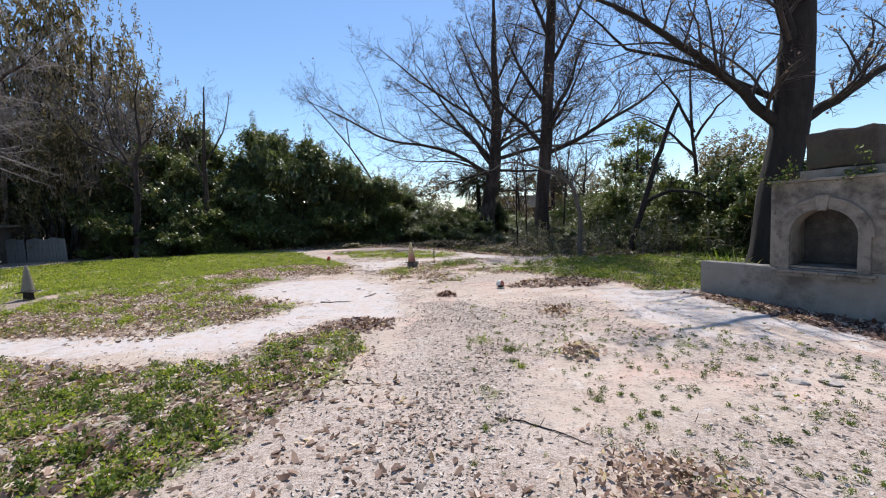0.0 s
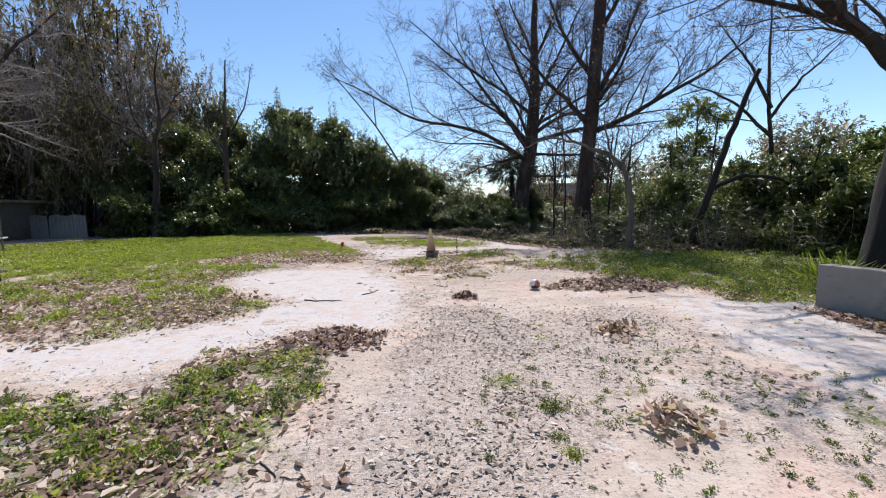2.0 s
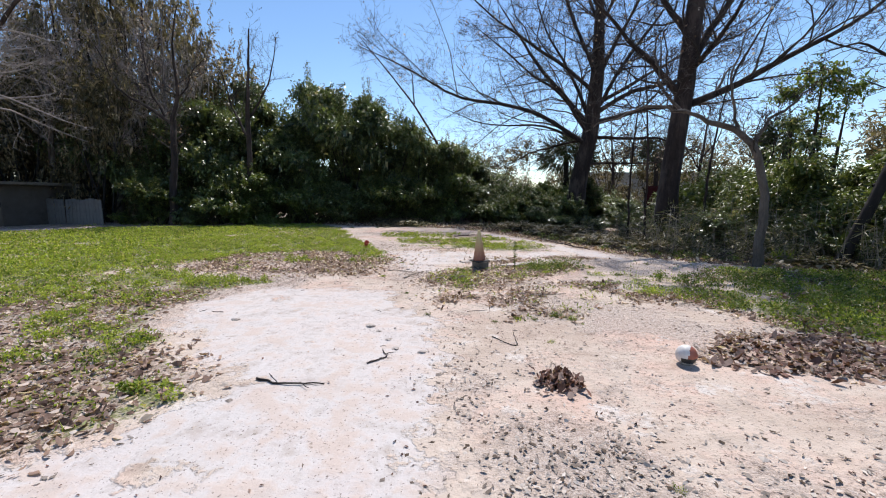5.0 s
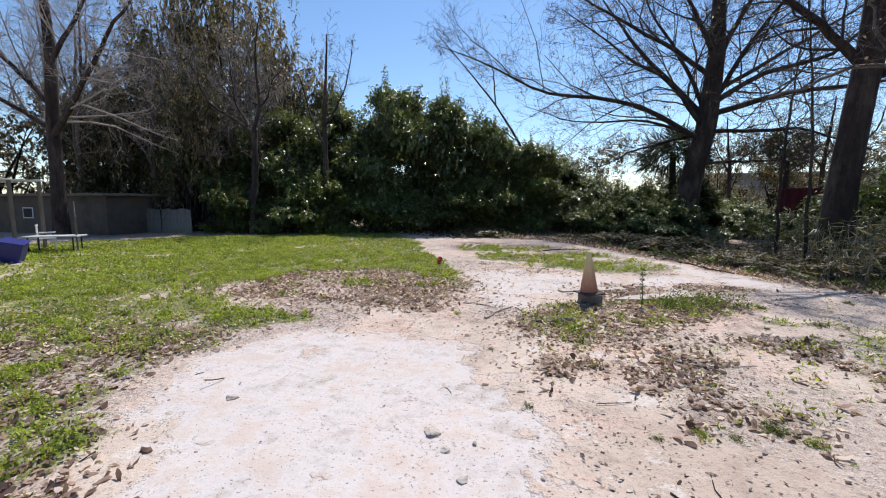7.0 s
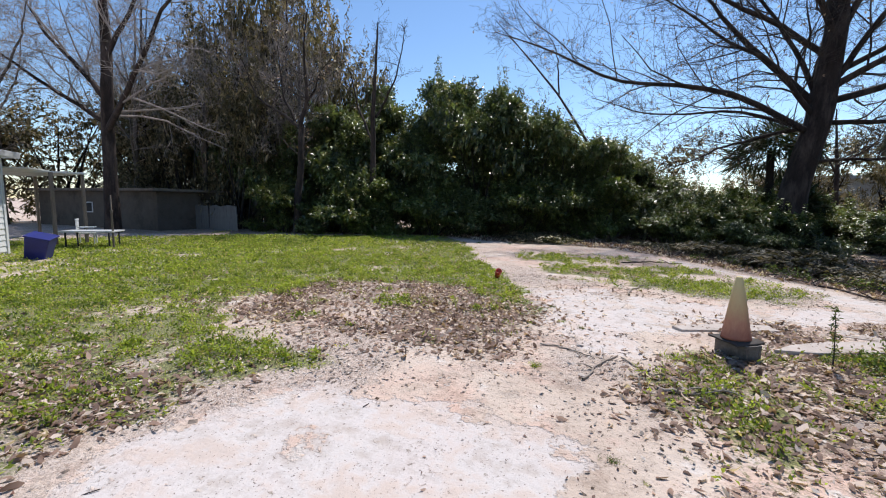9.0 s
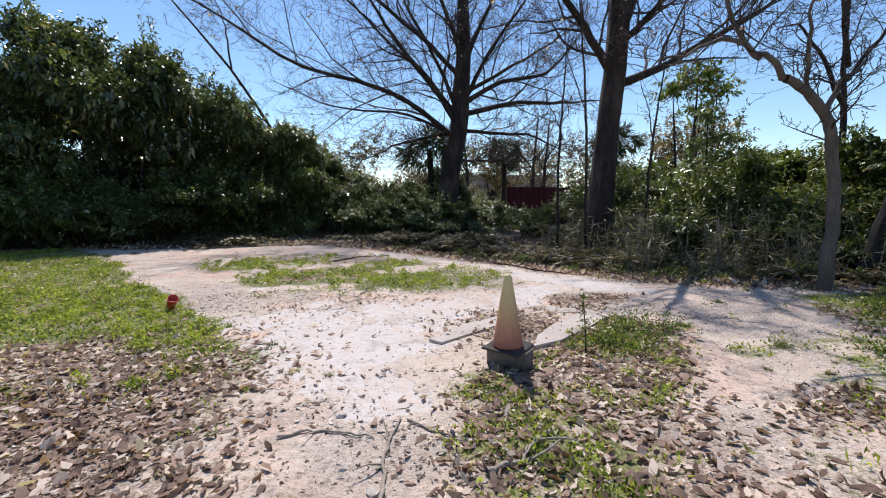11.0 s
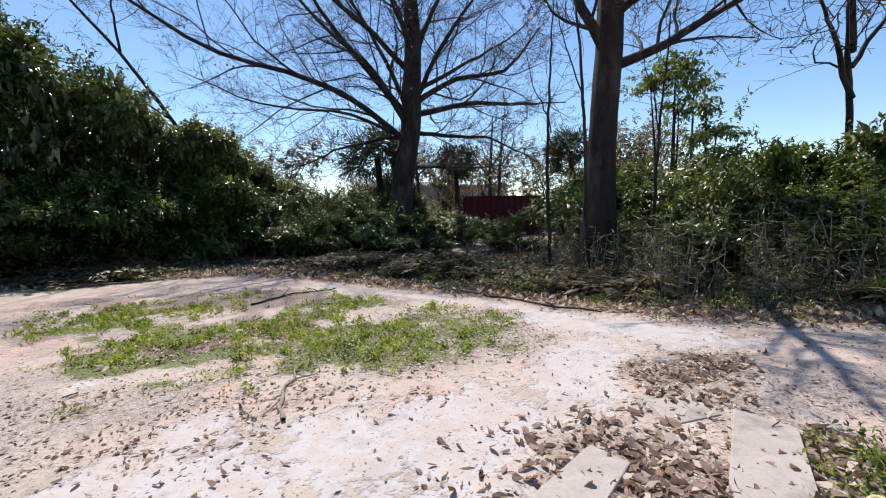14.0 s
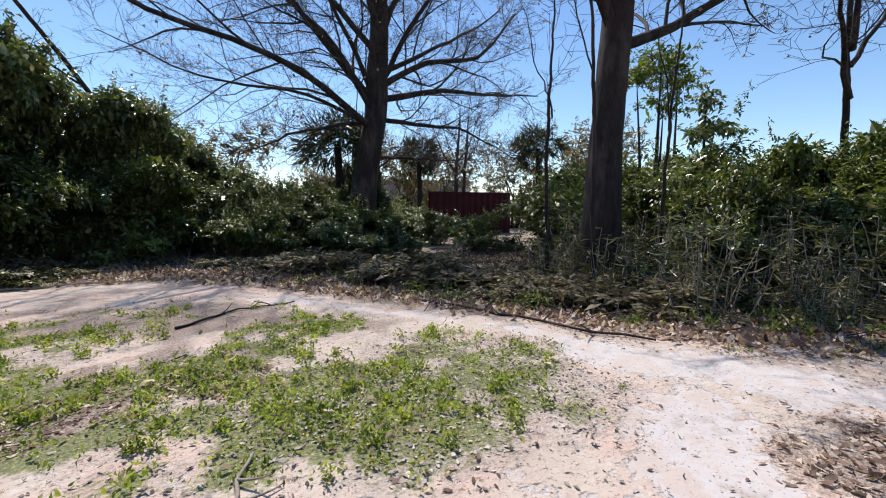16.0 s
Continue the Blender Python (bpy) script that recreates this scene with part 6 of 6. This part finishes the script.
for i in range(8):
    pan = thing("fence_panel", "pale weathered upright fence panel in shade", "fence panel", "fence panels behind the lawn", at=pose(-26.2 + 0.58 * i, 23.5 + 0.05 * math.sin(i * 2.1), -0.25, 1.5 * math.sin(i), 2 * math.sin(i * 1.7), 4))
    for k in range(3):
        box("fence_board", (0.19 * k, 0, 0, 0.19 * k + 0.18, 0.022, 1.45 + 0.04 * math.sin(i * 3 + k)), M_BOARD, pan, 0.004)
    box("fence_rail", (0, 0.024, 0.9, 0.56, 0.06, 0.98), M_TIMBER, pan, 0.004)
fridge = thing("old_appliance", "grey-white enamelled box appliance standing in grass", "appliance", at=pose(-16.2, 12.55, floor_at(-16.2, 12.55) - 0.02, 0, 0, 20))
box("cabinet", (-0.33, -0.33, 0.0, 0.33, 0.33, 0.95), M_GREYBOX, fridge, 0.03)
box("lid", (-0.345, -0.345, 0.954, 0.345, 0.345, 1.03), M_GREYBOX, fridge, 0.025)
bin_ = thing("storage_bin", "tilted deep blue plastic bin on the grass", "bin", at=pose(-16.3, 13.85, floor_at(-16.3, 13.85) - 0.05, 10, 14, 50))
bm = box_bm(-0.25, -0.25, 0.0, 0.25, 0.25, 0.66, 0.03)
for v in bm.verts:
    v.co.x, v.co.y = v.co.x * (0.82 + 0.27 * v.co.z), v.co.y * (0.82 + 0.27 * v.co.z)
part("tub", data_of(bm, "tub", M_BLUE), bin_)
box("rim", (-0.27, -0.27, 0.664, 0.27, 0.27, 0.70), M_BLUE, bin_, 0.012)
table = thing("folding_table", "white plastic folding table on the lawn", "table", at=pose(-18.3, 15.9, floor_at(-18.3, 15.9), 0, 0, 40))
box("tabletop", (-0.75, -0.38, 0.50, 0.75, 0.38, 0.55), M_GREYBOX, table, 0.015)
for lx in (-0.6, 0.6):
    for ly in (-0.3, 0.3):
        box("leg", (lx - 0.018, ly - 0.018, -0.02, lx + 0.018, ly + 0.018, 0.496), M_DARK, table, 0.004)
chair = thing("garden_chair", "white plastic garden chair behind the table", "chair", at=pose(-19.2, 16.1, floor_at(-19.2, 16.1), 0, 0, 150))
box("seat", (-0.25, -0.25, 0.40, 0.25, 0.25, 0.43), M_SIDING, chair, 0.012)
for k in range(5):
    box("back_slat", (-0.22 + 0.095 * k, 0.22, 0.434, -0.16 + 0.095 * k, 0.245, 0.84), M_SIDING, chair, 0.008)
box("back_rail", (-0.26, 0.215, 0.844, 0.26, 0.25, 0.90), M_SIDING, chair, 0.012)
for sx in (-0.25, 0.21):
    box("armrest", (sx, -0.24, 0.60, sx + 0.04, 0.21, 0.63), M_SIDING, chair, 0.01)
    for sy in (-0.24, 0.20):
        box("leg", (sx, sy, -0.01, sx + 0.035, sy + 0.035, 0.396), M_SIDING, chair, 0.008)
pole = thing("metal_pole", "thin dark metal pole standing in the lawn", "pole", at=pose(-17.6, 16.15, floor_at(-17.6, 16.15) - 0.05))
v, f = lathe([(0.035, 0), (0.03, 0.1), (0.028, 1.2), (0.04, 1.22), (0.04, 1.27), (0.02, 1.3), (0.018, 1.75), (0.01, 1.76)], 10)
part("shaft", mesh_of("shaft", v, f, M_TIMBER, True), pole)

red = thing("red_metal_wall", "dark red corrugated metal wall behind the brush", "metal wall", at=pose(9.8, 39.6, -0.5))
bm = bmesh.new()
rows = []
for i in range(0, 53):
    x, d = i * 0.125, (0.0, 0.035, 0.035, 0.0)[i % 4]
    rows.append((bm.verts.new((x, -d, 0)), bm.verts.new((x, -d, 2.85)), bm.verts.new((x, 0.12 - d, 0)), bm.verts.new((x, 0.12 - d, 2.85))))
for a, b in zip(rows, rows[1:]):
    bm.faces.new((a[0], b[0], b[1], a[1]))
    bm.faces.new((a[2], a[3], b[3], b[2]))
    bm.faces.new((a[1], b[1], b[3], a[3]))
part("corrugated_sheet", data_of(bm, "corrugated_sheet", M_RUST), red)
box("top_rail", (-0.02, -0.06, 2.854, 6.52, 0.14, 2.94), M_RUST, red, 0.01)
house = thing("white_building", "distant white building with flat roof behind trees", "building", at=pose(7.5, 58, -0.4))
box("wall", (0, 0, 0, 17, 6, 4.6), M_SIDING, house, 0.02)
box("roof", (-0.4, -0.4, 4.604, 17.4, 6.4, 4.95), M_ROOFING, house, 0.03)
for k in range(5):
    win = box("window", (1.2 + 3.2 * k, -0.05, 1.8, 2.7 + 3.2 * k, -0.004, 3.3), M_DARK, house, 0.01)

# ---- ground cover ----
def scatter(count, density, x0, x1, y0, y1):
    """Random places on the plan, kept by a density from 0 to 1."""
    x, y = rng.uniform(x0, x1, count), rng.uniform(y0, y1, count)
    keep = rng.random(count) < density(x, y)
    x, y = x[keep], y[keep]
    return np.stack([x, y, height(x, y)], axis=1)


def cover(name, label, category, me):
    return thing(name, label, category, kind="stuff", me=me)


def litter_density(x, y):
    return layers(x, y)[1] ** 1.15


def grass_density(x, y):
    return np.clip(layers(x, y)[0], 0, 1) ** 1.7


at = scatter(200000, litter_density, -9, 7, 0.3, 20)
cover("fallen_leaves", "dry pale brown fallen leaves scattered on soil", "leaf litter", folded("fallen_leaves", lying(at, rng.uniform(0.03, 0.09, len(at)) * (1 + 0.05 * step(at[:, 1], 11, 13) - 0.4 * step(at[:, 1], 16.2, 17.0))), M_LITTER))
at = scatter(30000, lambda x, y: (1 - 0.8 * layers(x, y)[2]) * ((0.05 + 0.06 * step(y, 14.5, 17)) + 0.6 * step(soft_noise(x, y, 0.9, 5, 3), 0.47, 0.65)), -8, 7, 0, 24)
cover("stray_leaves", "stray brown leaf crumbs on bare sand", "leaf litter", folded("stray_leaves", lying(at, rng.uniform(0.01, 0.034, len(at)), 0.1), M_LITTER_RED))
at = scatter(90000, lambda x, y: layers(x, y)[3] * (0.06 + 0.94 * step(soft_noise(x, y, 0.7, 205, 4), 0.47, 0.6)), -6, 6.5, 0.8, 20)
strip = scatter(16000, lambda x, y: step(inside(x, y, GRAVEL_STRIP), -0.25, 0.3) * (0.35 + 0.65 * step(soft_noise(x, y, 1.6, 211, 3), 0.4, 0.58)), -1.2, 1.3, 1.6, 9.0)
at = np.concatenate([at, strip])
cover("soil_flakes", "flat crumbs of shell, bark and soil on sand", "soil crumbs", folded("soil_flakes", lying(at, rng.uniform(0.008, 0.045, len(at)), 0.06), M_CHIP))
at = scatter(13000, lambda x, y: np.clip(layers(x, y)[0], 0, 1) * step(soft_noise(x, y, 1.1, 15, 3), 0.42, 0.6), -11, 7, 1, 25)
at[:, 2] += 0.025
cover("leaves_on_grass", "pale dead leaves caught in the grass", "leaf litter", folded("leaves_on_grass", lying(at, rng.uniform(0.03, 0.09, len(at))), M_LITTER))
at = scatter(24000, lambda x, y: np.maximum.reduce([step(inside(x, y, RED_LEAVES), -0.2, 0.2), step(inside(x, y, HEARTH_LEAVES), -0.2, 0.3), step(inside(x, y, LEAF_STRIP), -0.1, 0.1)]), -3, 8, 3.5, 11)
cover("red_fallen_leaves", "red-brown fallen leaves drifted by the wall", "leaf litter", folded("red_fallen_leaves", lying(at, rng.uniform(0.05, 0.12, len(at))), M_LITTER_RED))
at = scatter(75000, lambda x, y: step(inside(x, y, BRUSH), -0.3, 0.6) * 0.8, -12, 9, 15, 30)
cover("brush_litter", "pale dry leaf litter under the brush", "leaf litter", folded("brush_litter", lying(at, rng.uniform(0.06, 0.15, len(at)), 0.6), M_LITTER))

def clumped(x, y):
    return grass_density(x, y) * (0.25 + 0.75 * step(soft_noise(x, y, 3.2, 141, 2), 0.42, 0.6))


tuft = scatter(110000, clumped, -11, 8, 0.5, 25)
n = 6
at = np.repeat(tuft, n, 0) + rng.normal(size=(len(tuft) * n, 3)) * [0.045, 0.045, 0]
at[:, 2] += rng.uniform(0.0, 0.03, len(at)) + 0.06 * rng.random(len(at)) * step(soft_noise(at[:, 0], at[:, 1], 3.2, 141, 2), 0.5, 0.75)
way = rng.normal(size=(len(at), 3)) + [0, 0, 0.7]
cover("clover", "low clover and broadleaf ground cover", "clover", quads("clover", leaves(at, way, rng.uniform(0.022, 0.06, len(at)), rng.uniform(0.012, 0.028, len(at)), level=0.2), M_CLOVER))
tuft = scatter(26000, grass_density, -22, -11, 4, 27)
at = np.repeat(tuft, 4, 0) + rng.normal(size=(len(tuft) * 4, 3)) * [0.07, 0.07, 0]
at[:, 2] += rng.uniform(0.0, 0.05, len(at))
cover("clover", "clover spread over the far lawn", "clover", quads("clover", leaves(at, rng.normal(size=(len(at), 3)) + [0, 0, 0.7], rng.uniform(0.03, 0.08, len(at)), rng.uniform(0.025, 0.055, len(at))), M_CLOVER))
tuft = scatter(20000, grass_density, -24, 8, 0.5, 27)
n = 5
at = np.repeat(tuft, n, 0) + rng.normal(size=(len(tuft) * n, 3)) * [0.06, 0.06, 0]
way = rng.normal(size=(len(at), 3)) * 0.55 + [0, 0, 1]
cover("grass", "short uneven green and straw grass", "grass", quads("grass", leaves(at, way, rng.uniform(0.04, 0.105, len(at)), rng.uniform(0.006, 0.012, len(at)), 0.3), M_GRASS))

pv, pf = [], []
stones = scatter(36000, lambda x, y: layers(x, y)[3] * 0.8, -5, 6, 0.5, 21)
for i, (x, y, z) in enumerate(stones):
    lump(pv, pf, x, y, z, rng.uniform(0.005, 0.022) * (2.0 if rng.random() < 0.05 else 1), 0.3, i)
cover("pebbles", "shell grit and pale pebbles pressed into sand", "pebbles", mesh_of("pebbles", pv, pf, M_CHIP))

sticks = Tubes()
for x, y, z in scatter(1500, lambda x, y: np.maximum(0.12, litter_density(x, y)) * 0.75, -9, 7, 0.5, 24):
    a, l = rng.uniform(0, 6.28), rng.uniform(0.06, 0.32)
    sticks.add(branch_line((x, y, z + 0.008), (math.cos(a), math.sin(a), 0.02), l, 3, 0.18, 0), np.full(4, rng.uniform(0.002, 0.006)), 4)
cover("twig_litter", "small dark twigs lying on the ground", "twigs", sticks.mesh("twig_litter", M_TWIG))
sticks = Tubes()
for x, y, z in scatter(2300, lambda x, y: step(inside(x, y, BRUSH), -0.1, 0.8), -12, 10, 15.5, 30):
    a, l = rng.uniform(0, 6.28), rng.uniform(0.25, 1.0)
    sticks.add(branch_line((x, y, z + rng.uniform(0, 0.15)), (math.cos(a), math.sin(a), rng.uniform(0.0, 0.9)), l, 4, 0.15, -0.04), np.linspace(rng.uniform(0.005, 0.014), 0.003, 5), 4)
cover("dead_brush", "tangle of dead sticks along the brush line", "brush", sticks.mesh("dead_brush", M_TWIG))
